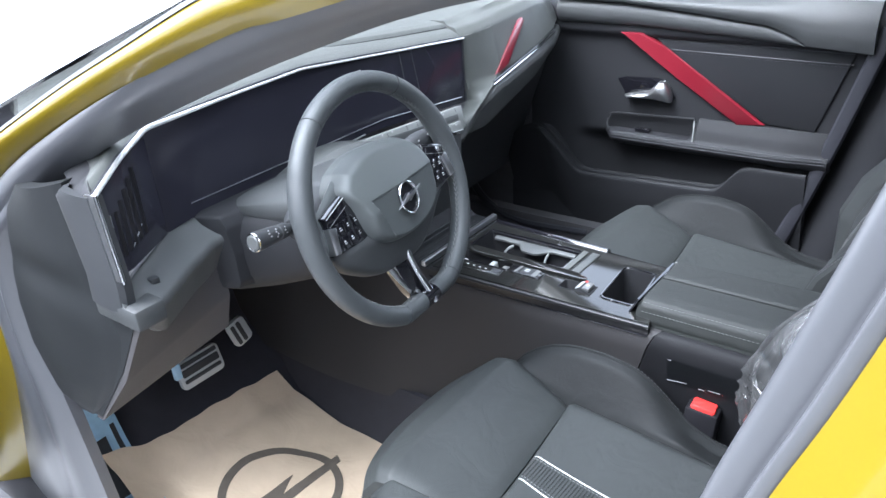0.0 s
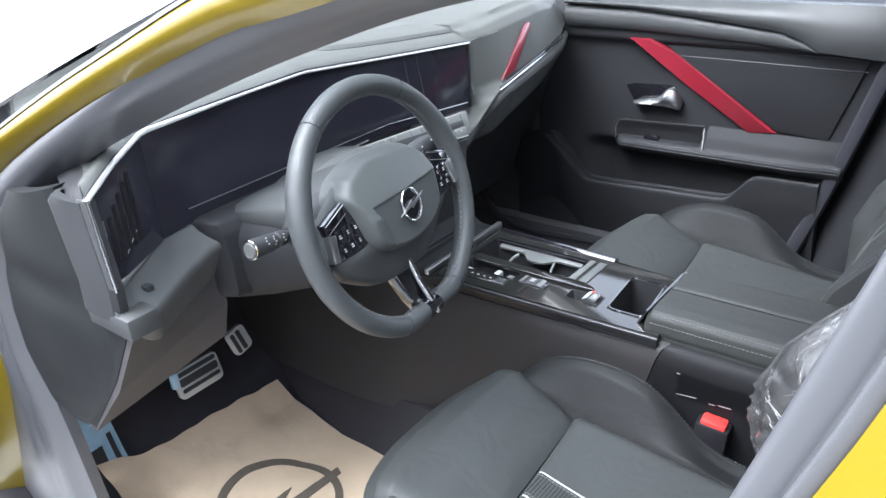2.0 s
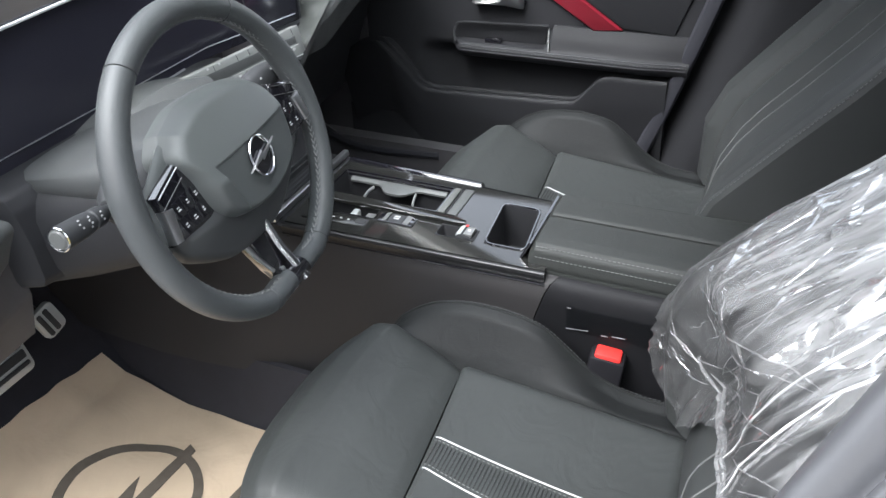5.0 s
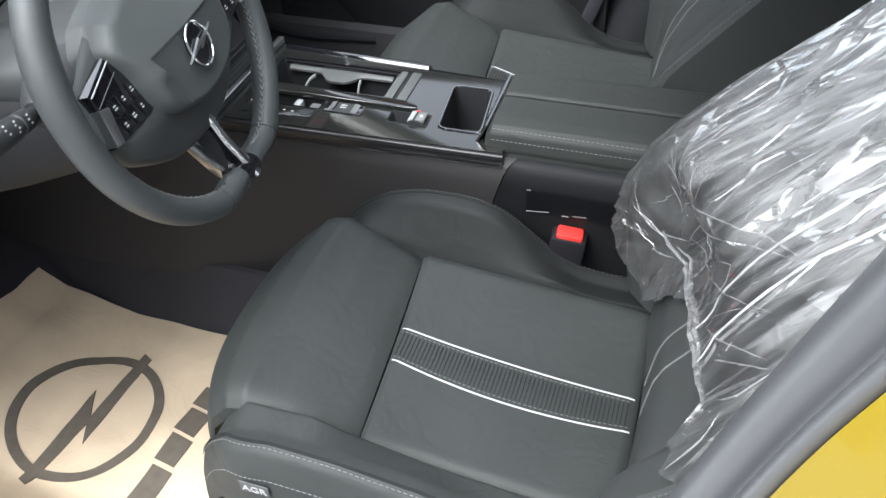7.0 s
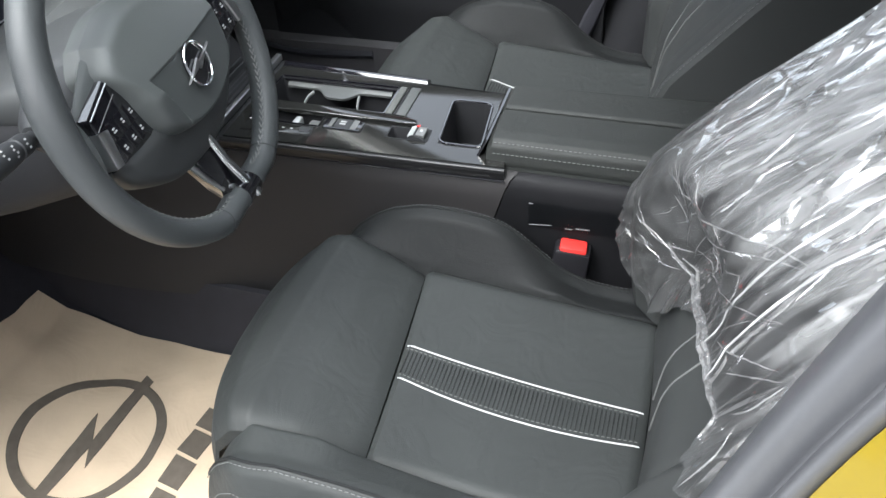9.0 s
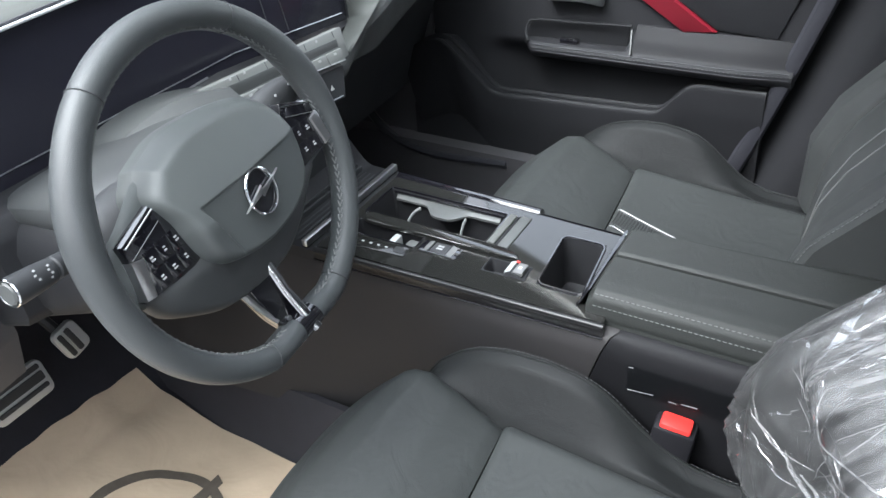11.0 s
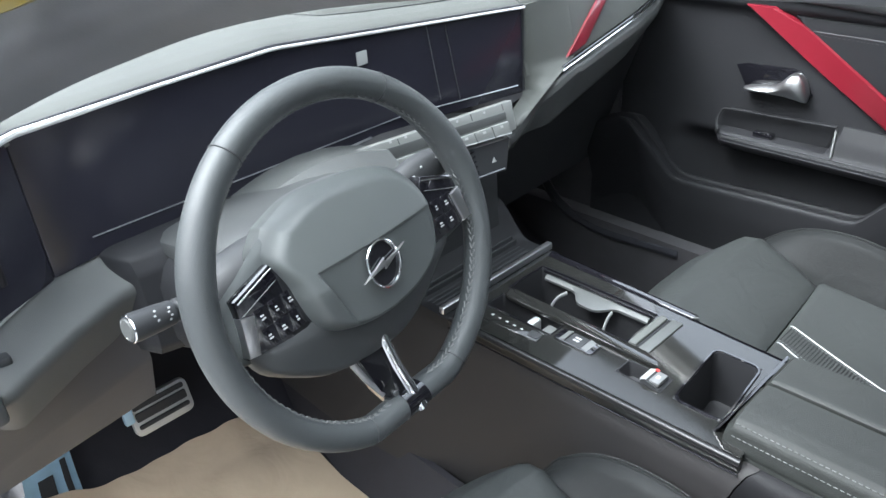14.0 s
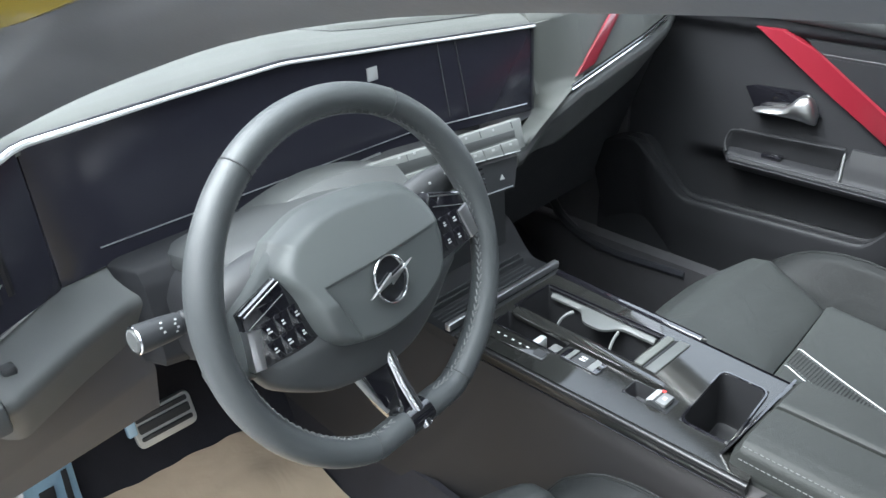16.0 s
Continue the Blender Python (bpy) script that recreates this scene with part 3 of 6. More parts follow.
# grab recess in front of the elbow rest: floor, back wall, end wall, raised border
part("pull_cup", sheeted(lambda u, v: (PD - 0.018 + 0.030 * v, 0.196 - 0.210 * u, 0.7545 + 0.004 * u + 0.001 * v), 20, 6, (0, 0, -0.004)), DEEP, door, "dark grab recess")
part("recess_back", slabbed([(0.206, 0.786), (0.190, 0.797), (-0.020, 0.806), (-0.010, 0.760), (0.196, 0.754)], 0.003, on_door(-0.001)), DEEP, door)
part("recess_border", tubed(spline([(PD - 0.026, 0.196, 0.758), (PD - 0.012, 0.207, 0.772), (PD - 0.004, 0.204, 0.788), (PD - 0.003, 0.188, 0.798), (PD - 0.003, 0.09, 0.802), (PD - 0.003, -0.024, 0.807)], 40), 0.0026, 8), HARD, door)
part("cup_wall", slabbed([(-0.030, 0.758), (0.000, 0.758), (0.002, 0.805)], 0.0035, lambda a, b, c: Vector((PD + a, -0.020 - 0.010 * (0.806 - b) / 0.05 - c, b)), 0.0008), SOFT, door)
switch = part("window_switch", boxed((PD - 0.016, 0.088, 0.757), (PD + 0.002, 0.128, 0.768), 0.003), GLOSS, door, "black window switch")
part("switch_tip", boxed((PD - 0.016, 0.094, 0.766), (PD - 0.008, 0.108, 0.7705), 0.0015), CHROME, switch)
# handle recess and handle
part("handle_recess", slabbed([(0.189, 0.886), (0.166, 0.893), (0.078, 0.897), (0.060, 0.893), (0.033, 0.852), (0.046, 0.844), (0.150, 0.838), (0.164, 0.845)], 0.003, on_door(-0.0005), 0.001), GLOSS, door, "black handle recess")
grip = bmesh.new()
loft(grip, [[Vector((PD - 0.004 - 0.020 * w * math.cos(k * math.pi / 6), y, zc + h * math.sin(k * math.pi / 6))) for k in range(12)] for y, zc, h, w in
            ((0.160, 0.849, 0.003, 0.3), (0.150, 0.850, 0.0055, 0.8), (0.125, 0.853, 0.0065, 0.95), (0.105, 0.855, 0.008, 1.0), (0.090, 0.859, 0.012, 1.05), (0.078, 0.866, 0.020, 1.1), (0.068, 0.869, 0.025, 1.1), (0.056, 0.868, 0.025, 1.05), (0.046, 0.862, 0.021, 0.9), (0.039, 0.855, 0.014, 0.6), (0.037, 0.852, 0.009, 0.3))])
part("pull_handle", grip, SATIN, door, "satin chrome handle")
# map pocket: the lower panel stands proud of the hollow below the elbow rest, and rises in a wing at its front
LIP = [(-0.36, 0.714), (-0.17, 0.711), (-0.150, 0.704), (-0.128, 0.680), (-0.107, 0.653), (-0.092, 0.641), (-0.074, 0.637), (0.0, 0.634), (0.11, 0.630), (0.27, 0.623), (0.287, 0.626), (0.302, 0.638), (0.335, 0.686), (0.352, 0.708), (0.366, 0.724), (0.380, 0.735), (0.39, 0.742), (0.42, 0.742), (0.45, 0.730), (0.50, 0.70)]


def lower_panel(u, v):
    y = 0.50 - 0.80 * u
    lip = ramp(y, LIP)
    wing = smooth(y, 0.28, 0.37)
    dx, dz = ramp(v, [(0, 0.036), (0.06, 0.004), (0.12, -0.006), (0.20, -0.010), (0.45, -0.006), (1, 0.020)]), ramp(v, [(0, -0.016), (0.06, -0.004), (0.12, 0.0), (0.20, -0.006), (0.45, -0.06), (1, -0.22)])
    return (PD - 0.012 + dx - 0.046 * wing * (1 - v) ** 0.7 + 0.03 * wing * smooth(v, 0.10, 0.0), y, lip + dz + 0.010 * wing * smooth(v, 0.0, 0.12) * (1 - v))


part("lower_panel", sheeted(lower_panel, 120, 26, (0.03, 0, 0)), HARD, door, "lower panel with map pocket")
# seal of the opening
part("foot_seal", tubed(spline([(0.665, 0.70, 0.64), (0.665, 0.655, 0.55), (0.665, 0.59, 0.475), (0.665, 0.47, 0.44), (0.665, 0.25, 0.45)], 24), 0.012, 8), TRIM, door)
# rear edge seal of the door and the passenger-side centre pillar
part("edge_seal", tubed(spline([(PD - 0.004, -0.42, 1.05), (PD - 0.004, -0.385, 0.93), (PD - 0.004, -0.34, 0.78), (PD - 0.006, -0.295, 0.64), (PD - 0.008, -0.245, 0.50)], 20), 0.017, 8, flat=0.6, up=(1, 0, 0)), TRIM, door)
def pillar_face(u, v):
    z = 0.42 + 1.0 * v
    front = ramp(z, [(0.42, -0.250), (0.64, -0.325), (0.78, -0.37), (0.93, -0.418), (1.10, -0.47), (1.42, -0.50)])
    return (PD + 0.035 - 0.06 * smooth(u, 0.12, 0.35) + 0.02 * smooth(u, 0.5, 1.0), front + 0.07 - 0.44 * u, z)


pillar_p = part("pillar_2", sheeted(pillar_face, 20, 20, (0.03, 0, 0)), HARD)
tagged(pillar_p, "grey plastic trim of the passenger side pillar", "pillar", kind="structure")
win2 = part("window_2", sheeted(lambda u, v: (PD + 0.005 - 0.09 * v, 0.35 - 0.72 * u - 0.15 * v * (1 - u), 1.09 + 0.28 * v), 6, 6, (0.004, 0, 0)), GLASS)
tagged(win2, "clear passenger door window", "window", kind="structure")
win2.visible_shadow = False
part_rail = part("roof_rail", tubed(spline([(0.67, 0.62, 1.09), (0.645, 0.23, 1.245), (0.63, -0.10, 1.35), (0.615, -0.4, 1.39), (0.61, -1.45, 1.39)], 30), 0.03, 8), LINER)
tagged(part_rail, "grey roof rail trim", "trim", kind="structure")

# ---- dashboard ----
dash = thing("dashboard", "dark grey soft-touch dashboard with twin black displays", "dashboard", pose(0, 0.4, 0.9))
LIP = [(-0.712, 0.200, 1.104), (-0.64, 0.252, 1.120), (-0.565, 0.298, 1.133), (-0.40, 0.300, 1.138), (-0.253, 0.300, 1.141), (-0.17, 0.300, 1.132), (-0.011, 0.300, 1.115), (0.205, 0.302, 1.092)]


def lip(x):
    return Vector((x, ramp(x, [(p[0], p[1]) for p in LIP]), ramp(x, [(p[0], p[2]) for p in LIP])))


def screen_pad(u, v):
    """The pad over the displays, from its lip to the windscreen; its end by the door falls away to the flank."""
    a = lip(-0.712 + 0.917 * u)
    back = Vector((0.1 + (a.x - 0.1) * 0.80, 0.80, 1.105))
    p = a.lerp(back, v * v * 0.5 + v * 0.5)
    p.z += ramp(v, [(0, 0.001), (0.02, 0.005), (0.06, 0.011), (0.12, 0.017), (0.2, 0.022), (0.35, 0.026), (1, 0.0)])
    p.y += 0.004
    end = smooth(a.x, -0.60, -0.712)
    p.x += 0.030 * end * smooth(p.y, 0.20, 0.30)
    p.z -= 0.014 * end * smooth(v, 0.04, 0.2)
    edge = seam_y(a.x)
    p.z += 0.006 * smooth(p.y, edge - 0.003, edge + 0.004) * smooth(a.x, -0.20, -0.17)
    return p


def seam_y(x):
    """The line across the top where its rear part begins."""
    return ramp(x, [(-0.20, 0.46), (-0.186, 0.40), (-0.17, 0.362), (-0.14, 0.342), (-0.08, 0.334), (0.03, 0.330), (0.16, 0.330), (0.7, 0.34)]) + 0.012


def pad_end(u, v):
    """The rounded shoulder between the pad's end and the flank by the door."""
    top = screen_pad(0, 0.36 * u) + Vector((0.002, 0, 0.0005))
    foot = Vector((-0.7165 + 0.050 * u ** 1.6, top.y + 0.003, 1.0995 - 0.006 * u))
    return top.lerp(foot, v) + Vector((-0.003, 0, 0.002)) * math.sin(math.pi * v) * smooth(u, 0, 0.2) * (1 - u)


part("upper_pad", sheeted(screen_pad, 110, 110, (0, 0.0, -0.014)), PAD, dash, "soft grey dashboard top")
# the pillar's shade on this end is put into its darker plastic
part("pad_end", sheeted(pad_end, 34, 10, (0.01, 0, -0.008)), HARD, dash, "grey rounded end of the pad")

YB = [(0.127, 0.262), (0.205, 0.276), (0.25, 0.264), (0.5, 0.285), (0.60, 0.31), (0.69, 0.35)]
ZL = [(0.127, 0.924), (0.23, 0.943), (0.5, 0.979), (0.69, 0.992)]


def passenger_pad(u, v):
    """The passenger's side: a facet above the vent, rounded into the top."""
    x = 0.205 + 0.48 * u
    yb, zl = ramp(x, YB), ramp(x, ZL)
    zv = zl + 0.042
    top = 1.094 + 0.01 * u - 0.02 * smooth(u, 0.6, 1)
    y = ramp(v, [(0, yb + 0.004), (0.35, yb + 0.030), (0.42, yb + 0.044), (0.5, yb + 0.075), (1, 0.80)])
    z = ramp(v, [(0, zv), (0.35, top), (0.42, top + 0.016), (0.5, top + 0.024), (1, 1.105)])
    edge = seam_y(x)
    z += 0.006 * smooth(y, edge - 0.003, edge + 0.004)
    y += 0.015 * smooth(x, 0.300, 0.288) * (1 - smooth(v, 0.22, 0.36))
    return (x, y, z)


part("passenger_pad", sheeted(passenger_pad, 40, 70, (0, 0.012, -0.006)), PAD, dash, "soft grey dashboard facing")


def on_face(out):
    return lambda x, z, c: Vector((x, ramp(x, YB) + 0.004 + 0.026 * (z - ramp(x, ZL) - 0.042) / 0.108 - out - c, z))


part("red_strip", slabbed([(0.276, 0.998), (0.332, 1.006), (0.440, 1.080), (0.434, 1.088), (0.418, 1.086)], 0.004, on_face(0.0), 0.001), RED, dash, "red trim strip")


LIP_FOOT = [(0.1, 0.868), (0.14, 0.872), (0.25, 0.880), (0.6, 0.950), (0.69, 0.955)]


def lower_lip(u, v):
    """The apron under the vent: a rounded upper roll, then a deep face that falls back towards the footwell."""
    x = 0.118 + 0.567 * u
    yb, foot = ramp(x, YB), ramp(x, LIP_FOOT)
    top = ramp(x, [(0.13, 0.917), (0.15, 0.926), (0.254, 0.974), (0.30, 0.984), (0.31, ramp(0.31, ZL) + 0.028), (0.5, ramp(0.5, ZL) + 0.028), (0.69, ramp(0.69, ZL) + 0.028)])
    y = ramp(v, [(0, yb + 0.014), (0.06, yb + 0.002), (0.15, yb - 0.004), (0.28, yb - 0.006), (0.42, yb - 0.002), (0.8, yb + 0.022), (0.9, yb + 0.034), (1, yb + 0.09)])
    z = ramp(v, [(0, top), (0.06, top - 0.001), (0.15, top - 0.006), (0.28, top - 0.016), (0.42, top - 0.026), (0.8, foot + 0.006), (0.9, foot), (1, foot - 0.004)])
    return (x, y, min(z, top))


part("lower_lip", sheeted(lower_lip, 50, 36, (0, 0.012, 0.0)), SOFT, dash)
part("vent_slot", sheeted(lambda u, v: (0.258 + 0.397 * u, ramp(0.258 + 0.397 * u, YB) + 0.020, ramp(0.258 + 0.397 * u, ZL) + 0.024 + 0.022 * v), 20, 2, (0, 0.01, 0)), DARK, dash)
for dz, mat, r in ((0.034, CHROME, 0.0022), (0.041, GLOSS, 0.0016)):
    part("vent_blade", tubed([Vector((x, ramp(x, YB) - 0.001, ramp(x, ZL) + dz)) for x in np.linspace(0.258, 0.60, 24)], r, 6), mat, dash, "slim air vent blade")
part("glovebox", sheeted(lambda u, v: (0.09 + 0.60 * u, 0.345 + 0.14 * v + 0.03 * u, 0.900 + 0.06 * u - (0.285 + 0.06 * u) * v), 16, 12, (0, 0.03, 0)), DARK, dash, "black glovebox front")
# side facet between the display and the vent: it runs down past the climate keys
def side_facet(u, v):
    left = Vector((ramp(v, [(0, 0.206), (0.80, 0.207), (0.84, 0.200), (1, 0.116)]), ramp(v, [(0, 0.3035), (0.80, 0.300), (1, 0.262)]), ramp(v, [(0, 1.0935), (0.80, 0.955), (1, 0.930)])))
    right = Vector((ramp(v, [(0, 0.306), (0.56, 0.300), (0.62, 0.258), (1, 0.140)]), ramp(v, [(0, 0.2955), (0.56, 0.2715), (0.62, 0.2640), (1, 0.256)]), ramp(v, [(0, 1.0945), (0.56, 0.995), (0.62, 0.982), (1, 0.926)])))
    return left.lerp(right, u) + Vector((0, -0.001 - 0.003 * smooth(u, 0, 0.08) * (1 - smooth(u, 0.5, 1.0)), 0))


part("side_facet", sheeted(side_facet, 16, 40, (0, 0.008, 0)), PAD, dash, "soft grey facet beside the display")


def pad_height(x, y):
    """Height of the dashboard's top at a place."""
    fn = (lambda v: Vector(screen_pad((x + 0.712) / 0.917, v))) if x < 0.205 else (lambda v: Vector(passenger_pad((x - 0.205) / 0.48, v)))
    lo, hi = 0.0, 1.0
    for _ in range(30):
        m = (lo + hi) / 2
        lo, hi = (m, hi) if fn(m).y < y else (lo, m)
    return fn(lo).z


part("pad_seam", tubed([(x, seam_y(x) - 0.003, pad_height(x, seam_y(x) - 0.003) + 0.0004) for x in (-0.196 + 0.0078 * k for k in range(52))], 0.0013, 6), DARK, dash)

# displays: one gloss panel, its frame, the seams and the left vent
PANEL_TOP = [(-0.565, 1.131), (-0.40, 1.136), (-0.253, 1.139), (-0.17, 1.130), (-0.011, 1.113), (0.203, 1.090)]
panel = part("display_panel", slabbed([*PANEL_TOP, (0.203, 0.953), (-0.10, 0.980), (-0.52, 0.972), (-0.565, 0.965)], 0.006, lambda x, z, c: Vector((x, 0.308 - c, z)), 0.0015), SCREEN, dash, "glossy black twin display panel")
for x0, z0, x1, z1 in ((-0.515, 0.9955, -0.06, 0.9935), (-0.06, 0.9935, 0.19, 0.968)):
    part("display_seam", tubed([(x0, 0.3015, z0), (x1, 0.3015, z1)], 0.0009, 5), SATIN, panel)
part("display_seam", tubed([(0.0, 0.3015, 1.108), (0.018, 0.3015, 0.995)], 0.0008, 5), STITCH_DIM, panel)
part("display_seam", tubed([(0.035, 0.3015, 1.104), (0.058, 0.3015, 0.985)], 0.0008, 5), STITCH_DIM, panel)
part("sticker", boxed((-0.1275, 0.3000, 1.084), (-0.1105, 0.3022, 1.102), 0.0004), WHITE_LINE, panel, "small white paper sticker")
edge_line = [lip(-0.712 + 0.917 * k / 59) + Vector((0, -0.004, -0.0015)) for k in range(60)]
part("display_gap", tubed([p + Vector((0, 0.003, 0.003)) for p in edge_line], 0.0022, 6), TRIM, dash)
part("display_edge", tubed(edge_line, [0.0040 - 0.0018 * smooth(k, 8, 22) for k in range(60)], 8), LIP_METAL, dash, "thin chrome edge")
part("display_edge", tubed([(0.205, 0.301, 1.090), (0.206, 0.303, 0.955)], 0.0022, 6), DARK, dash)
part("lower_edge", tubed([(-0.50, 0.300, 0.972), (-0.36, 0.300, 0.973), (-0.12, 0.30, 0.981)], 0.0016, 6), SATIN, dash)
# outer vent: black gloss wing turned towards the driver
VA, VB = Vector((-0.565, 0.303, 0)), Vector((-0.712, 0.200, 0))


def wing(a, z, c):
    p = VA.lerp(VB, a)
    return Vector((p.x - c * 0.57, p.y - c * 0.82, z))


vent = part("side_vent", slabbed([(0, 1.128), (1, 1.098), (1.02, 0.985), (0.7, 0.975), (0, 0.965)], 0.003, wing, 0.001), SCREEN, dash, "glossy black air vent with upright slats")
for k in range(5):
    a = 0.34 + 0.10 * k
    part("slat", tubed([wing(a, 1.098 - 0.018 * k * 0.5, 0.006), wing(a + 0.02, 1.00, 0.004)], 0.0026, 6, flat=1.6), SLAT, vent)
part("thumb_slide", tubed([wing(0.85, 1.066, 0.006), wing(0.87, 1.018, 0.006)], 0.0030, 8), SATIN, vent, "chrome vent slider")
part("thumb_slide", tubed([wing(0.62, 1.000, 0.0035), wing(0.40, 1.016, 0.0035)], 0.0009, 6), SATIN, vent)
part("vent_edge", sheeted(lambda u, v: (-0.7125 - 0.005 * u, 0.1945 - 0.010 * v + 0.015 * u, 1.104 - 0.121 * v + 0.003 * u * v), 4, 12, (0.006, 0.004, 0)), SATIN, dash, "broad satin edge beside the vent")
part("vent_edge", tubed([(-0.7115, 0.1935, 1.104), (-0.713, 0.188, 1.05), (-0.7135, 0.182, 0.983)], 0.0022, 8), CHROME, dash, "thin chrome edge")

# end cap of the dashboard towards the door
def vent_surround(u, v):
    """The grey flank behind the vent's chrome edge, running down under it."""
    z = ramp(v, [(0, 1.101), (1, 0.935)])
    front = ramp(z, [(0.93, 0.196), (0.975, 0.190), (0.985, 0.190), (1.103, 0.200), (1.12, 0.205)])
    back = ramp(z, [(0.93, 0.285), (0.98, 0.278), (1.09, 0.296), (1.12, 0.25)])
    return (-0.7165 - 0.004 * math.sin(math.pi * u) + 0.006 * smooth(u, 0.06, 0) + 0.010 * smooth(u, 0.86, 1), front + (back - front) * u, z)


# same plastic as the dash; shade from the door put into this darker one
part("vent_surround", sheeted(vent_surround, 16, 30, (0.012, 0, 0)), DARK, dash, "grey vent surround")


def end_cap(u, v):
    """The dashboard's side: a broad rounded panel that narrows to its foot."""
    z = 1.100 - 0.030 * u - v * (0.452 - 0.025 * u)
    front = ramp(z, [(0.645, 0.455), (0.672, 0.412), (0.748, 0.331), (0.822, 0.274), (0.870, 0.250), (0.900, 0.262), (0.942, 0.279), (0.98, 0.275), (1.096, 0.294)])
    back = ramp(z, [(0.645, 0.50), (0.68, 0.56), (0.763, 0.615), (0.84, 0.62), (0.906, 0.60), (1.02, 0.53), (1.09, 0.43)])
    y = front + (back - front) * u
    belly = 0.012 * math.sin(math.pi * min(1, u * 1.15)) * smooth(z, 0.66, 0.75) - 0.008 * math.exp(-((z - 0.93) / 0.03) ** 2) * math.sin(math.pi * u)
    return (-0.706 - belly + 0.004 * smooth(u, 0.08, 0) + 0.016 * smooth(u, 0.80, 1.0) + 0.010 * smooth(v, 0.93, 1.0), y, z)


part("end_cap", sheeted(end_cap, 30, 44, (0.02, 0.004, 0)), END, dash, "dark grey end panel")
part("knee_return", sheeted(lambda u, v: (-0.7035, ramp(v, [(0, 0.212), (0.5, 0.284), (1, 0.404)]) + 0.07 * u * (1 - 0.4 * v), ramp(v, [(0, 0.900), (0.5, 0.800), (1, 0.668)])), 6, 20, (0.012, 0, 0)), END, dash)

# driver's ledge below the displays
LEDGE_BACK = [(-0.715, 0.205), (-0.565, 0.305), (-0.48, 0.305)]
LEDGE_FRONT = [(-0.715, 0.172), (-0.66, 0.186), (-0.58, 0.230), (-0.52, 0.256), (-0.478, 0.262)]


def ledge(u, v):
    x = -0.716 + 0.238 * u
    yf, yb = ramp(x, LEDGE_FRONT), ramp(x, LEDGE_BACK)
    y = ramp(v, [(0, yb), (0.45, yf + 0.012), (0.55, yf + 0.002), (0.62, yf - 0.001), (1.0, yf + 0.022)])
    z = ramp(v, [(0, 0.972), (0.45, 0.950), (0.55, 0.945), (0.62, 0.936), (1.0, 0.885)])
    return (x, y, z - 0.012 * (1 - u) + 0.045 * smooth(v, 0.62, 1.0) * smooth(u, 0.25, 0.0))


part("ledge", sheeted(ledge, 30, 30, (0, 0.015, -0.006)), SOFT, dash, "soft ledge below the displays")
part("ledge_knob", boxed((-0.660, 0.212, 0.944), (-0.646, 0.226, 0.955), 0.003), DARK, dash)
# darker than the ledge, with the pillar's shade put into the colour
part("ledge_bracket", boxed((-0.7185, 0.168, 0.914), (-0.672, 0.270, 0.946), 0.005), DOOR_TOP, dash)


def knee(u, v):
    x = -0.7025 + 0.2005 * u
    return (x, ramp(v, [(0, ramp(x, LEDGE_FRONT) + 0.02), (0.5, 0.285 - 0.01 * u), (1, ramp(x, [(-0.71, 0.41), (-0.62, 0.36), (-0.51, 0.300)]))]), ramp(v, [(0, 0.905), (1, ramp(x, [(-0.71, 0.655), (-0.62, 0.705), (-0.51, 0.765)]))]))


part("knee_panel", sheeted(knee, 20, 24, (0, 0.02, 0)), KNEE, dash, "brown-grey knee panel")
part("knee_badge", slabbed([(-0.644, 0.858), (-0.640, 0.858), (-0.636, 0.870), (-0.634, 0.880), (-0.640, 0.880)], 0.003, lambda x, z, c: Vector((x, ramp(z, [(0.85, 0.252), (0.885, 0.236)]) - c, z)), 0.0006), SATIN, dash, "small metal clip")
part("under_dash", sheeted(lambda u, v: (-0.70 + 1.38 * u, 0.425 + 0.10 * smooth(u, 0.5, 0.6) + (0.50 - 0.10 * smooth(u, 0.5, 0.6)) * v, ramp(u, [(0, 0.66), (0.14, 0.77), (0.5, 0.80), (1, 0.62)]) + 0.0 * v), 20, 6, (0, 0, 0.015)), DARK, dash)

# middle: climate keys under the display, hazard panel and centre vents
def key_at(x, z, c):
    """A point on the shelf of keys, which leans towards the driver at its foot."""
    return Vector((x, 0.252 - c * 0.97 - (1.0 - z) * 0.25, z + c * 0.24))


climate = part("climate_panel", slabbed([(-0.188, 0.9955), (0.113, 0.9775), (0.1115, 0.9345), (0.095, 0.933), (-0.159, 0.957)], 0.014, lambda x, z, c: key_at(x, z, c - 0.014), 0.002), PLATE, dash, "silver climate key panel")
part("key_recess", slabbed([(-0.1555, 0.9845), (0.094, 0.9650), (0.093, 0.9540), (-0.130, 0.9670)], 0.0008, key_at, 0.0003), SOFT, climate)
for k in range(6):
    a, b = k / 6, (k + 0.96) / 6
    top, low = lambda q: 0.9652 - 0.0140 * q, lambda q: 0.9565 - 0.0240 * q  # noqa: E731
    xa, xb = -0.1286 + 0.2226 * a, -0.1286 + 0.2226 * b
    part("climate_key", slabbed([(xa, top(a)), (xb, top(b)), (xb + 0.003, low(b)), (xa + 0.003, low(a))], 0.0045, key_at, 0.0012), PLATE, climate)
    part("key_edge", tubed([key_at(xa + 0.004, low(a) + 0.0004, 0.0044), key_at(xb + 0.002, low(b) + 0.0004, 0.0044)], 0.0009, 6), SILVER, climate)
    part("key_mark", slabbed([(xa + 0.016, top(a) - 0.0035), (xa + 0.022, top(a) - 0.0040), (xa + 0.0225, top(a) - 0.0075), (xa + 0.0165, top(a) - 0.0070)], 0.0050, key_at), ICON, climate)
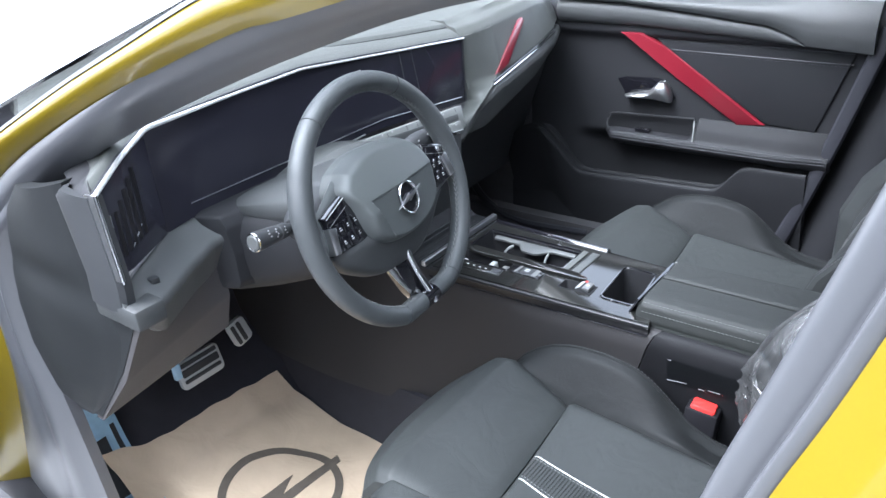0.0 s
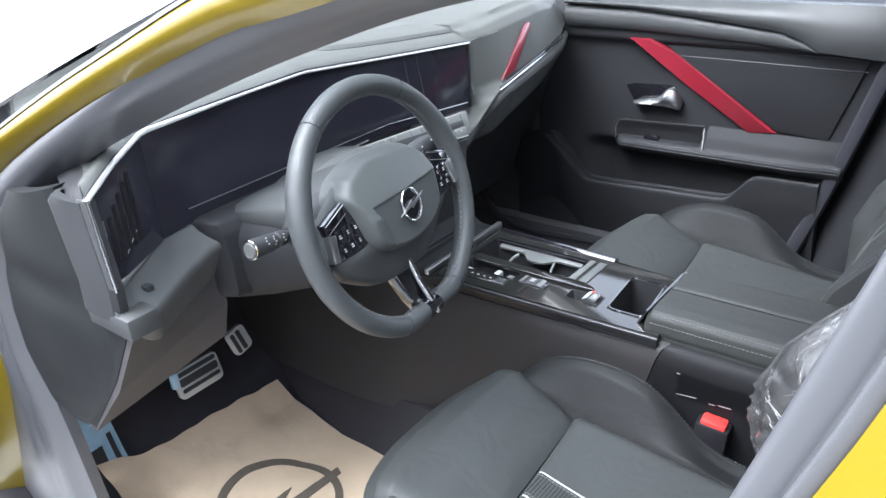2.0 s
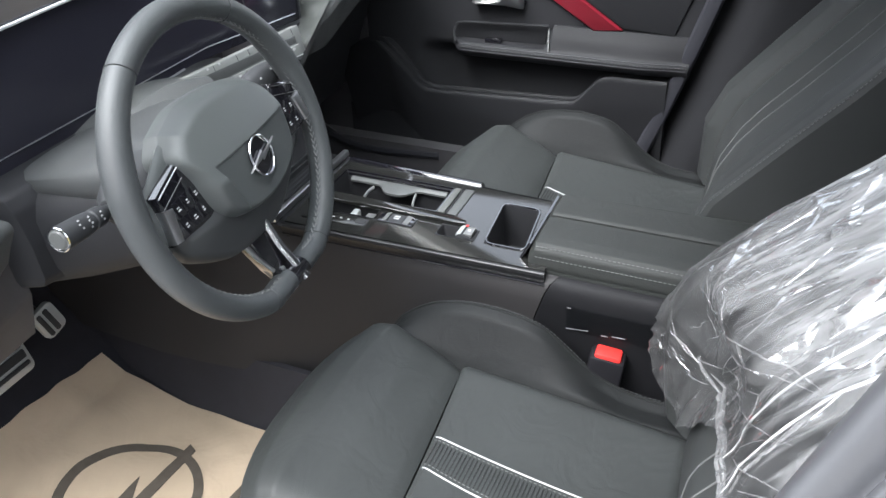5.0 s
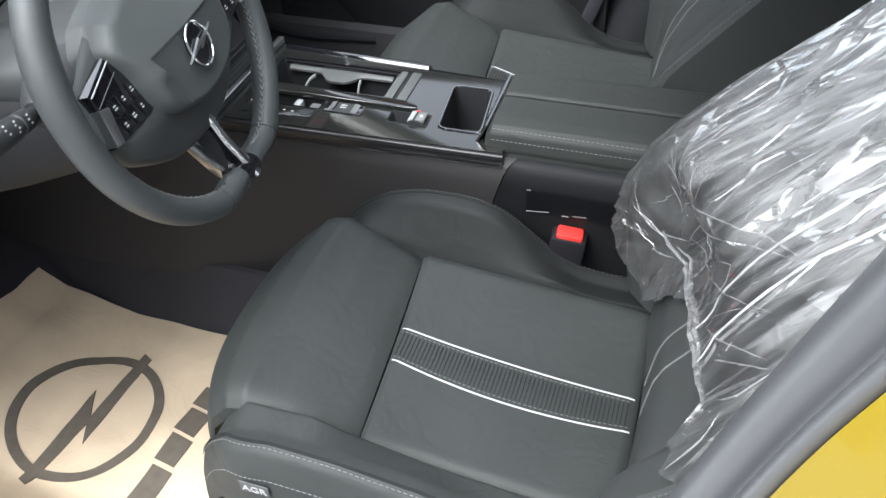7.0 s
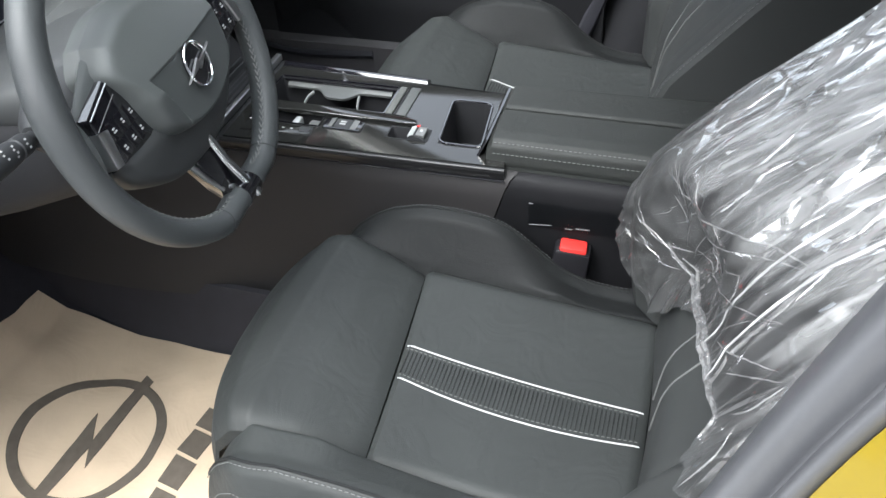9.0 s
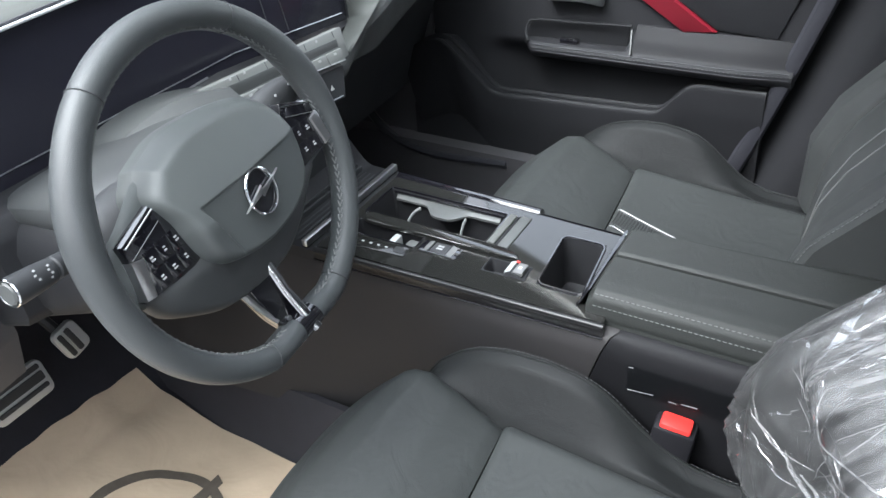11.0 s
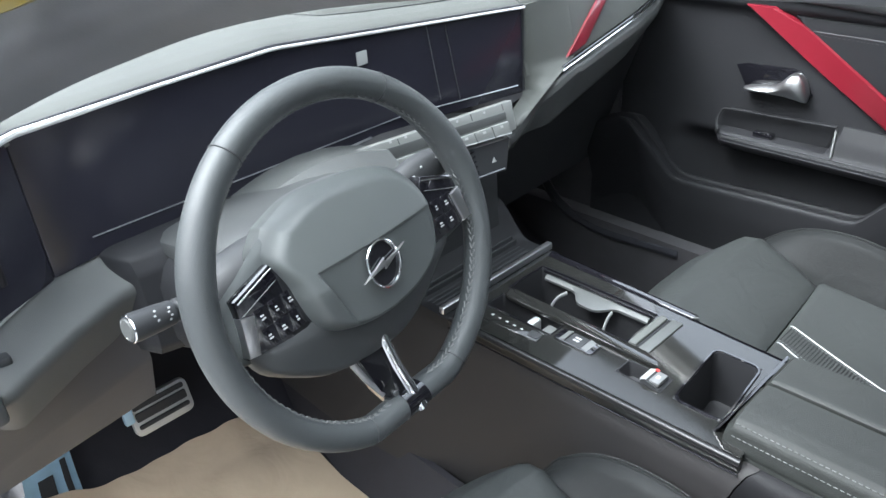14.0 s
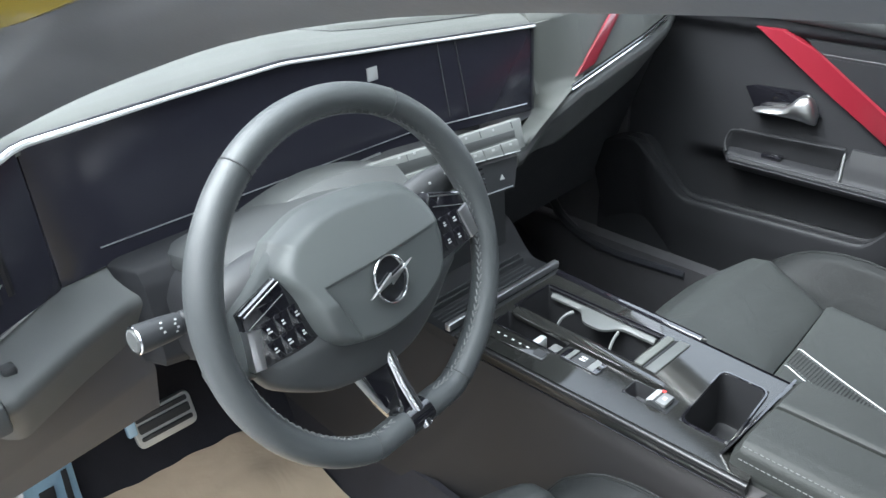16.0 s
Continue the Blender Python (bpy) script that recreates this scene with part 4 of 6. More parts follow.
for x, z in ((-0.128, 0.9895), (-0.101, 0.9880), (-0.004, 0.9800), (0.051, 0.9765)):
    part("key_mark", slabbed([(x - 0.002, z + 0.0015), (x + 0.002, z + 0.0012), (x + 0.002, z - 0.0018), (x - 0.002, z - 0.0015)], 0.0006, key_at), ICON, climate)
for x in (-0.115, -0.060, -0.030, 0.024, 0.090):
    z = 0.9955 - 0.018 * (x + 0.188) / 0.301
    part("key_gap", tubed([key_at(x, z - 0.001, 0.0002), key_at(x + 0.001, z - 0.0105, 0.0002)], 0.0005, 5), DARK, climate)
hazard = part("hazard_panel", slabbed([(-0.140, 0.948), (0.097, 0.925), (0.078, 0.880), (-0.120, 0.900)], 0.010, lambda x, z, c: key_at(x, z, c - 0.016), 0.002), DARK, dash, "black panel with vents and hazard key")
part("hazard_mark", slabbed([(0.050, 0.9010), (0.060, 0.9000), (0.0565, 0.9085)], 0.0006, lambda x, z, c: key_at(x, z, c - 0.006)), ICON, hazard)
for k in range(5):
    part("vent_slat", tubed([key_at(-0.030, 0.9330 - 0.0075 * k, -0.005), key_at(0.018, 0.9285 - 0.0075 * k, -0.005)], 0.0016, 6), GLOSS, hazard)
part("hazard_edge", tubed([key_at(-0.115, 0.9010, -0.005), key_at(0.073, 0.8852, -0.005)], 0.0011, 6), SATIN, hazard)
part("filler", sheeted(lambda u, v: (-0.350 + 0.21 * u, ramp(v, [(0, 0.305), (0.1, 0.29), (0.5, 0.24), (1, 0.16)]), ramp(v, [(0, 0.976), (0.5, 0.985), (1, 0.93)]) + 0.02 * math.sin(math.pi * u)), 20, 12, (0, 0.01, -0.012)), SOFT, dash)
part("centre_cover", sheeted(lambda u, v: (-0.12 + 0.24 * u, 0.29 + 0.0 * v, 0.88 - 0.18 * v), 8, 8, (0, 0.03, 0)), DARK, dash)

# ---- steering column with stalks ----
column = thing("steering_column", "dark grey steering column cover with two stalks", "steering column", pose(-0.355, 0.15, 0.9))


def ring_at(y, cx, cz, w, h, n=20, top=1.0):
    out = []
    for k in range(n):
        a = 2 * math.pi * k / n
        c, s = math.cos(a), math.sin(a)
        out.append(Vector((cx + w * abs(c) ** 0.6 * (1 if c >= 0 else -1), y, cz + h * abs(s) ** 0.7 * (top if s >= 0 else -1))))
    return out


bm = bmesh.new()
loft(bm, [ring_at(0.060, -0.356, 0.965, 0.060, 0.050), ring_at(0.085, -0.356, 0.955, 0.085, 0.062), ring_at(0.15, -0.356, 0.925, 0.105, 0.072), ring_at(0.22, -0.356, 0.905, 0.12, 0.078), ring_at(0.31, -0.356, 0.885, 0.14, 0.085)])
part("shroud", bm, HARD, column)
bm = bmesh.new()
loft(bm, [ring_at(0.065, -0.350, 0.995, 0.080, 0.040), ring_at(0.11, -0.346, 0.990, 0.105, 0.042), ring_at(0.18, -0.340, 0.978, 0.118, 0.034), ring_at(0.29, -0.335, 0.96, 0.125, 0.022)])
part("upper_shroud", bm, HUB_DARK, column)


def knee_cover(u, v):
    """The rounded cover that closes the dashboard round the column."""
    y = ramp(v, [(0, 0.310), (0.06, 0.285), (0.12, 0.268), (0.22, 0.256), (0.5, 0.247), (0.80, 0.247), (0.90, 0.253), (0.96, 0.266), (1, 0.300)])
    z = ramp(v, [(0, 0.978), (0.06, 0.975), (0.12, 0.969), (0.22, 0.950), (0.5, 0.900), (0.80, 0.846), (0.90, 0.832), (0.96, 0.826), (1, 0.824)])
    return (-0.514 + 0.336 * u, y - 0.012 * math.sin(math.pi * u) + 0.03 * (1 - smooth(u, 0, 0.05)), z + 0.022 * (1 - u) ** 2 * v)


part("knee_cover", sheeted(knee_cover, 40, 40, (0, 0.02, 0)), HARD, column, "dark rounded cover below the column")
S0, S1 = Vector((-0.44, 0.102, 0.985)), Vector((-0.574, 0.088, 1.003))
D = (S1 - S0).normalized()
SIDE = D.cross(Vector((0, 0, 1))).normalized()
LIFT = SIDE.cross(D)
STEPS = [(0.0, 0.0070), (0.066, 0.0072), (0.069, 0.0095), (0.073, 0.0108), (0.086, 0.0112), (0.0875, 0.0100), (0.0895, 0.0100), (0.091, 0.0116), (0.104, 0.0128), (0.128, 0.0138), (0.1325, 0.0132)]
stalk = part("light_stalk", tubed([S0 + D * a for a, r in STEPS], [r for a, r in STEPS], 20), DARK, column, "black stalk with ringed knob")


def about(d, r, a):
    return S0 + D * d + r * (math.cos(a) * SIDE + math.sin(a) * LIFT)


part("knob_ring", tubed([about(0.1335, 0.0122, a) for a in np.linspace(0, 2 * math.pi, 28, endpoint=False)], 0.0014, 6, closed=True, up=D), CHROME, stalk, "chrome ring")
part("knob_cap", tubed([about(0.130, 0, 0), about(0.1345, 0, 0), about(0.136, 0, 0)], [0.0112, 0.0108, 0.0090], 18), SOFT, stalk)
part("stalk_boss", tubed([S0 - D * 0.02, S0 + D * 0.030, S0 + D * 0.050, S0 + D * 0.056, S0 + D * 0.060], [0.045, 0.034, 0.022, 0.015, 0.011], 20), DARK, column)
for d, r, marks in ((0.079, 0.0111, (2.3, 2.7, 3.1)), (0.097, 0.0123, (2.2, 2.5, 2.8, 3.1)), (0.111, 0.0133, (2.1, 2.45, 2.8))):
    for k, a in enumerate(marks):
        c = about(d + 0.002 * (k % 2), r, a)
        part("stalk_mark", boxed((-0.0011, -0.0009, -0.0002), (0.0011, 0.0009, 0.0003), 0, Matrix.Translation(c) @ (c - S0 - D * (c - S0).dot(D)).to_track_quat("Z", "Y").to_matrix().to_4x4()), ICON, stalk)
wiper = part("wiper_stalk", tubed(spline([(-0.30, 0.11, 1.0), (-0.25, 0.10, 1.012), (-0.215, 0.097, 1.02), (-0.175, 0.094, 1.028)], 12), [0.011, 0.011, 0.012, 0.013, 0.014, 0.017, 0.019, 0.020, 0.020, 0.019, 0.016, 0.012], 16), DARK, column, "black wiper stalk")
for k in range(5):
    c = Vector((-0.235 + 0.012 * k, 0.0985 - 0.0175, 1.016 + 0.002 * k + 0.010 + (0.006 if k % 2 else 0)))
    part("stalk_mark", boxed(c - Vector((0.0012, 0.001, 0.0012)), c + Vector((0.0012, 0.001, 0.0012)), 0.0003), ICON, wiper)

# ---- steering wheel, in its own axes: x to the right, y up the rim, z to the driver ----
WHEEL = pose(-0.3556, 0.0358, 0.9932, 73.55, -1.50, 5.12)
wheel = thing("steering_wheel", "black leather steering wheel with stitched rim and chrome spoke", "steering wheel", WHEEL)
R = 0.1753


def rim_xy(a, r=R):
    """The rim's line, flattened a little at the foot."""
    x, y = r * math.sin(a), r * math.cos(a)
    return x, max(y, -r * 0.945) if y < -r * 0.9 else y


def rim_ring(a, swell=1.0):
    x, y = rim_xy(a)
    c, out = Vector((x, y, 0)), Vector((math.sin(a), math.cos(a), 0))
    fat = swell * (1 + 0.10 * math.exp(-(((a - 1.2) / 0.25) ** 2)) + 0.10 * math.exp(-(((a - 5.08) / 0.25) ** 2)))
    return [c + out * (0.0152 * fat * math.cos(t)) + Vector((0, 0, 0.0168 * fat * math.sin(t))) for t in np.linspace(0, 2 * math.pi, 20, endpoint=False)]


SEAMS = (5.72, 0.56, 2.72, 3.50)
steps = list(np.linspace(0, 2 * math.pi, 121)[:-1])
rings = []
for a in steps:
    near = min(abs(((a - s + math.pi) % (2 * math.pi)) - math.pi) for s in SEAMS)
    rings.append(rim_ring(a, 0.985 if near < 0.02 else 1.0))
bm = bmesh.new()
loft(bm, rings + [rings[0]], True, False)
bmesh.ops.remove_doubles(bm, verts=bm.verts, dist=1e-6)
rim = local_part("rim", bm, LEATHER, wheel, "black perforated leather rim")
for s in SEAMS:
    bm = bmesh.new()
    ring = rim_ring(s, 1.012)
    tube(bm, ring, 0.0007, 5, closed=True, up=(math.cos(s), -math.sin(s), 0))
    local_part("rim_seam", bm, DARK, rim)
bm = bmesh.new()
for a in np.linspace(0, 2 * math.pi, 120, endpoint=False):
    if abs(((a + math.pi) % (2 * math.pi)) - math.pi) > 2.98:
        continue
    x0, y0 = rim_xy(a)
    out = Vector((math.sin(a), math.cos(a), 0))
    side = Vector((math.cos(a), -math.sin(a), 0))
    for w, sgn in ((0.0072, 1), (0.0018, -1)):
        t = math.pi - math.asin(w / 0.0175)
        c = Vector((x0, y0, 0)) + out * (0.0153 * math.cos(t)) + Vector((0, 0, 0.017 * math.sin(t)))
        tube(bm, [c - side * 0.0036, c + side * 0.0032 + Vector((0, 0, 0.0032 * sgn * -1))], 0.0010, 4, up=out)
local_part("rim_stitching", bm, STITCH, rim, "grey cross stitching on the inner rim")

# hub: a domed boss with a flat facing sunk into it, and a skirt below
HUB_OUT = [(-0.084, 0.074), (-0.042, 0.087), (0.0, 0.087), (0.046, 0.081), (0.080, 0.067), (0.096, 0.042), (0.098, 0.006), (0.088, -0.030), (0.052, -0.050), (0.0, -0.058), (-0.045, -0.052), (-0.078, -0.032), (-0.092, 0.018), (-0.103, 0.050)]
hub_line = spline([(*p, 0) for p in HUB_OUT + HUB_OUT[:1]], 241)[:-1]


def hub_z(x, y, k):
    """Height of the boss; the facing lies flatter than the dome and has crisp borders."""
    inside = smooth(y, 0.0222, 0.0200) * smooth(x, -0.0700 + (0.020 - y) * 0.35, -0.0670 + (0.020 - y) * 0.35) * smooth(k, 0.97, 0.93)
    dome = 0.040 - 0.26 * max(0.0, y - 0.005) - 1.6 * max(0.0, y - 0.02) ** 2 - 0.9 * x * x - 0.16 * max(0.0, -y)
    flat = 0.0325 - 0.7 * x * x + 0.04 * y
    edge = 0.020 * (1 - math.sqrt(max(0.0, 1 - smooth(k, 0.80, 1.0) ** 2)))
    return dome + (flat - dome) * inside - edge


bm = bmesh.new()
rings = [[Vector((p.x * k, p.y * k, -0.03)) for p in hub_line] for k in (0.98,)]
for k in (1.0, 0.997, 0.992, 0.985, 0.977, *np.linspace(0.97, 0.01, 86)):
    rings.append([Vector((p.x * k, p.y * k, hub_z(p.x * k, p.y * k, k))) for p in hub_line])
loft(bm, rings)
hub = local_part("hub", bm, HUB, wheel, "grey padded hub with a flat facing")
bm = bmesh.new()
skirt = spline([(-0.152, -0.022, 0), (-0.138, -0.050, 0), (-0.112, -0.070, 0), (-0.080, -0.088, 0), (-0.045, -0.097, 0), (-0.005, -0.100, 0), (0.035, -0.095, 0), (0.072, -0.076, 0), (0.102, -0.050, 0), (0.125, -0.024, 0), (0.06, 0.0, 0), (-0.06, 0.0, 0), (-0.152, -0.022, 0)], 61)[:-1]
mid = Vector((-0.012, -0.045, 0))
loft(bm, [[mid + (p - mid) * k + Vector((0, 0, z - 0.10 * max(0.0, -0.03 - p.y))) for p in skirt] for k, z in ((0.94, -0.030), (1.0, -0.012), (0.985, -0.001), (0.94, 0.006), (0.85, 0.010), (0.5, 0.014), (0.05, 0.016))])
local_part("hub_skirt", bm, HUB_DARK, wheel, "darker lower hub skirt")
# plain ring badge with a slanted bar
badge = local_part("badge", tubed([(0.0 + 0.0205 * math.cos(a), 0.0235 * math.sin(a) - 0.002, 0.0390) for a in np.linspace(0, 2 * math.pi, 40, endpoint=False)], 0.0013, 8, closed=True), CHROME, wheel, "plain chrome ring badge")
bm = slabbed([(0.0195 * math.cos(a), 0.0225 * math.sin(a)) for a in np.linspace(0, 2 * math.pi, 36, endpoint=False)], 0.002, lambda x, y, c: Vector((x, y - 0.002, 0.0350 + c)))
local_part("badge_disc", bm, GLOSS, badge)
bm = slabbed([(-0.031, -0.0072), (0.0010, 0.0062), (-0.0012, 0.0008), (0.031, 0.0086), (-0.0010, -0.0056), (0.0012, -0.0006)], 0.003, lambda x, y, c: Vector((x, y - 0.002, 0.0382 + c)), 0.0007)
local_part("badge_bar", bm, SATIN, badge)

# key pads left and right
for sx in (-1, 1):
    up = lambda x, y, c: Vector((x, y, -0.004 + c))  # noqa: E731
    bm = slabbed([(sx * 0.102, 0.047), (sx * 0.146, 0.032), (sx * 0.153, -0.022), (sx * 0.076, -0.029), (sx * 0.088, 0.022)], 0.016, up, 0.003)
    pad = local_part("key_pad", bm, GLOSS, wheel, "gloss black multifunction key pad")
    local_part("pad_cap", slabbed([(sx * 0.148, 0.017), (sx * 0.134, 0.013), (sx * 0.142, -0.022), (sx * 0.154, -0.020)], 0.019, up, 0.002), SATIN, pad, "satin chrome side cap")
    for dy in (0.0, -0.012):
        local_part("pad_edge", tubed([up(sx * 0.101, 0.043 + dy, 0.0165), up(sx * 0.144, 0.029 + dy, 0.0165)], 0.0004 if dy else 0.0008, 6), SILVER_DIM if dy else SATIN, pad)
    for i in range(3):
        for j in range(2):
            cx, cy = sx * (0.094 + 0.0160 * i), 0.008 - 0.0195 * j - 0.0005 * i
            local_part("key", slabbed(rounded(0.0156, 0.0190, 0.0012, 2, cx, cy), 0.0163, up, 0.0002), GLOSS, pad)
            w = (0.0040, 0.0030, 0.0046)[(i + j) % 3]
            for q in (-1, 1):
                local_part("key_mark", slabbed([(cx - w / 2, cy + q * 0.0016 - 0.0008), (cx + w / 2 * (0.5 if q > 0 else 1), cy + q * 0.0016 - 0.0005), (cx + w / 2 * (0.5 if q > 0 else 1), cy + q * 0.0016 + 0.0008), (cx - w / 2, cy + q * 0.0016 + 0.0007)], 0.0171, up), ICON, pad)
    # the arm from the pad into the rim
    bm = bmesh.new()
    loft(bm, [[Vector((sx * x, yc + h * math.cos(t), -0.006 + d * math.sin(t))) for t in np.linspace(0, 2 * math.pi, 18, endpoint=False)] for x, yc, h, d in ((0.060, 0.012 if sx < 0 else 0.0, 0.060 if sx < 0 else 0.044, 0.016), (0.095, 0.012 if sx < 0 else 0.0, 0.054 if sx < 0 else 0.040, 0.013), (0.130, 0.004 if sx < 0 else -0.002, 0.040 if sx < 0 else 0.034, 0.010), (0.158, 0.000, 0.030, 0.010), (0.178, -0.002, 0.018, 0.008))])
    local_part("spoke", bm, HUB, wheel, "grey side spoke")
foot = local_part("lower_spoke", slabbed([(-0.050, -0.078), (0.004, -0.078), (0.004, -0.168), (-0.018, -0.166), (-0.030, -0.140)], 0.020, lambda x, y, c: Vector((x, y, -0.020 + c + 0.06 * max(0.0, -0.12 - y))), 0.004), GLOSS, wheel, "gloss black lower spoke")
local_part("spoke_bar", tubed([(-0.006, -0.082, 0.002), (-0.003, -0.12, 0.004), (0.001, -0.156, 0.011), (0.002, -0.175, 0.0165)], [0.0058, 0.0062, 0.0066, 0.0066], 10, flat=0.5), CHROME, foot, "chrome spoke bar")
local_part("spoke_bar", tubed([(-0.050, -0.084, -0.006), (-0.040, -0.115, -0.004), (-0.029, -0.142, 0.0)], [0.0050, 0.0042, 0.003], 10, flat=0.6), SATIN, foot, "satin spoke edge")
for k in range(3):
    local_part("spoke_screw", tubed([(-0.016 + 0.004 * k, -0.148 - 0.010 * k, 0.000), (-0.016 + 0.004 * k, -0.148 - 0.010 * k, 0.0045)], 0.0028, 8), SATIN, foot)
bm = bmesh.new()
loft(bm, [[c + (c - Vector((*rim_xy(a), 0))) * 0.05 for c in rim_ring(a)] for a in np.linspace(math.pi - 0.09, math.pi + 0.09, 6)])
local_part("spoke_clip", bm, GLOSS, foot)

# ---- centre console ----
console = thing("centre_console", "black centre console with gloss deck, cup holder and armrest", "console", pose(0.02, -0.1, 0.27))


def joint(v):
    """The slanted joint between the two side panels."""
    return -0.2815 + 0.11 * v


def tunnel(u, v):
    """The near flank: from the deck's edge down to the carpet, from the toe board to the rear."""
    y = 0.92 + (joint(v) - 0.92) * u
    low = 0.06 * smooth(y, 0.28, 0.42) * (1 - v)
    return (ramp(v, [(0, -0.078), (0.08, -0.088), (0.16, -0.094), (1, -0.130 + 0.062 * smooth(y, 0.34, 0.0))]) - 0.022 * smooth(y, 0.2, 0.5) * (0.3 + 0.7 * v), y, ramp(v, [(0, 0.706), (0.08, 0.700), (0.16, 0.680), (1, 0.375)]) - low + 0.02 * smooth(y, 0.5, 0.9) * v)


part("side_panel", sheeted(tunnel, 50, 24, (0.012, 0, 0)), TUNNEL, console, "brown-grey console side")
part("tunnel_carpet", sheeted(lambda u, v: (-0.128 - 0.05 * v, 0.92 - 1.2 * u, 0.40 - 0.16 * v), 20, 6, (0.012, 0, 0)), CARPET, console, "black carpeted tunnel foot")
part("rear_side_panel", sheeted(lambda u, v: (ramp(v, [(0, -0.077), (0.08, -0.087), (0.16, -0.093), (1, -0.074)]), joint(v) - 0.002 + (-0.68 - joint(v)) * u, ramp(v, [(0, 0.706), (0.08, 0.700), (0.16, 0.680), (1, 0.375)])), 16, 24, (0.012, 0, 0)), REAR_SIDE, console, "rear console side, darkened for shade")
part("far_side_panel", sheeted(lambda u, v: (0.125 + 0.03 * v, 0.42 - 1.1 * u, 0.700 - 0.43 * v), 16, 12, (-0.012, 0, 0)), DARK, console)
part("console_core", boxed((-0.07, -0.66, 0.27), (0.115, 0.28, 0.575), 0.004), DARK, console)

# deck: gloss black frame with real openings, a little wider at its front
DZ = 0.715
X0, X1, Y0, Y1 = -0.084, 0.106, -0.252, 0.186
OPEN = {"cup": (0.012, 0.094, -0.044, 0.172), "slot": (-0.042, -0.004, 0.046, 0.168), "bin": (-0.046, 0.076, -0.212, -0.146), "selector": (-0.048, -0.016, -0.131, -0.068)}
xs = sorted({X0, X1, *(v for o in OPEN.values() for v in o[:2])})
ys = sorted({Y0, Y1, *(v for o in OPEN.values() for v in o[2:])})


def deck_at(x, y, z):
    """The deck's plan tapers to the rear and turns a little at the bin."""
    far = smooth(x, 0.094, 0.106) * 0.020 * (y + 0.252) / 0.438
    near = smooth(x, -0.050, -0.084) * 0.012 * (y + 0.252) / 0.438
    return Vector((x + far - near, y + 0.10 * (x - 0.02) * smooth(y, -0.10, -0.16), z))


bm = bmesh.new()
grid = {}


def deck_vert(x, y, z):
    key = (round(x, 4), round(y, 4), round(z, 4))
    if key not in grid:
        grid[key] = bm.verts.new(deck_at(x, y, z))
    return grid[key]


def solid(i, j):
    cx, cy = (xs[i] + xs[i + 1]) / 2, (ys[j] + ys[j + 1]) / 2
    return not any(o[0] < cx < o[1] and o[2] < cy < o[3] for o in OPEN.values())


for i in range(len(xs) - 1):
    for j in range(len(ys) - 1):
        if solid(i, j):
            a, b, c, d = ((xs[i], ys[j]), (xs[i + 1], ys[j]), (xs[i + 1], ys[j + 1]), (xs[i], ys[j + 1]))
            bm.faces.new([deck_vert(*p, DZ + 0.004) for p in (a, b, c, d)])
geom = bmesh.ops.extrude_face_region(bm, geom=bm.faces[:])
bmesh.ops.translate(bm, vec=(0, 0, -0.012), verts=[v for v in geom["geom"] if isinstance(v, bmesh.types.BMVert)])
deck = part("deck", bm, DECK, console, "gloss black deck", 20)
part("deck_edge", tubed([deck_at(X0 - 0.002, 0.19 - 0.443 * k / 24, DZ - 0.0022) for k in range(25)], 0.0045, 10), EDGE, console)
part("deck_flank", sheeted(lambda u, v: deck_at(X0 - 0.0075 + 0.003 * v, 0.19 - 0.443 * u, DZ - 0.003 - 0.014 * v), 20, 3, (0.006, 0, 0)), EDGE, console)
part("deck_line", tubed([deck_at(X0 - 0.0075, 0.19 - 0.443 * k / 24, DZ - 0.0165) for k in range(25)], 0.0014, 6), GLOSS, console)
# far rail: a raised gloss ledge whose shoulder rolls down towards the passenger
part("far_rail", sheeted(lambda u, v: deck_at(0.1065 + 0.024 * v, 0.186 - 0.270 * u, DZ + ramp(v, [(0, 0.004), (0.12, 0.0075), (0.35, 0.0085), (0.6, 0.006), (0.85, -0.002), (1, -0.016)])), 24, 16, (0, 0, -0.010)), GLOSS, console, "gloss far rail")
part("rear_shoulder", sheeted(lambda u, v: deck_at(0.1065 + 0.014 * v, -0.086 - 0.16 * u, DZ + ramp(v, [(0, 0.0045), (0.5, 0.002), (1, -0.014)])), 12, 8, (0, 0, -0.010)), GLOSS, console)
for name, depth in (("cup", 0.085), ("slot", 0.045), ("bin", 0.075), ("selector", 0.016)):
    x0, x1, y0, y1 = OPEN[name]
    cx, cy, w, h = (x0 + x1) / 2, (y0 + y1) / 2, x1 - x0, y1 - y0
    r = 0.013 if name == "bin" else 0.005
    bm = bmesh.new()
    loft(bm, [[deck_at(a, b, DZ + z) for a, b in rounded(w - g, h - g, q, 4, cx, cy)] for g, q, z in ((-0.004, 0.0005, -0.020), (-0.001, 0.0005, 0.0044), (0.003, r, 0.0044), (0.005, r, 0.002), (0.010, r, -depth + 0.012), (0.016, r * 0.8, -depth + 0.003), (0.03, r * 0.5, -depth))], True, False)
    bm.verts.ensure_lookup_table()
    bm.faces.new(bm.verts[-20:])
    part({"cup": "cup_holder", "slot": "phone_slot", "bin": "storage_bin", "selector": "selector_well"}[name], bm, DEEP, console, "deep black " + {"cup": "cup holder", "slot": "slot", "bin": "storage bin", "selector": "selector well"}[name])
# raised rims round the openings
for name, r in (("cup", 0.0022), ("bin", 0.0022), ("slot", 0.0012)):
    x0, x1, y0, y1 = OPEN[name]
    part("opening_rim", tubed([deck_at(a, b, DZ + 0.0046) for a, b in rounded(x1 - x0, y1 - y0, 0.012 if name == "bin" else 0.004, 4, (x0 + x1) / 2, (y0 + y1) / 2)], r, 6, closed=True), GLOSS, console)


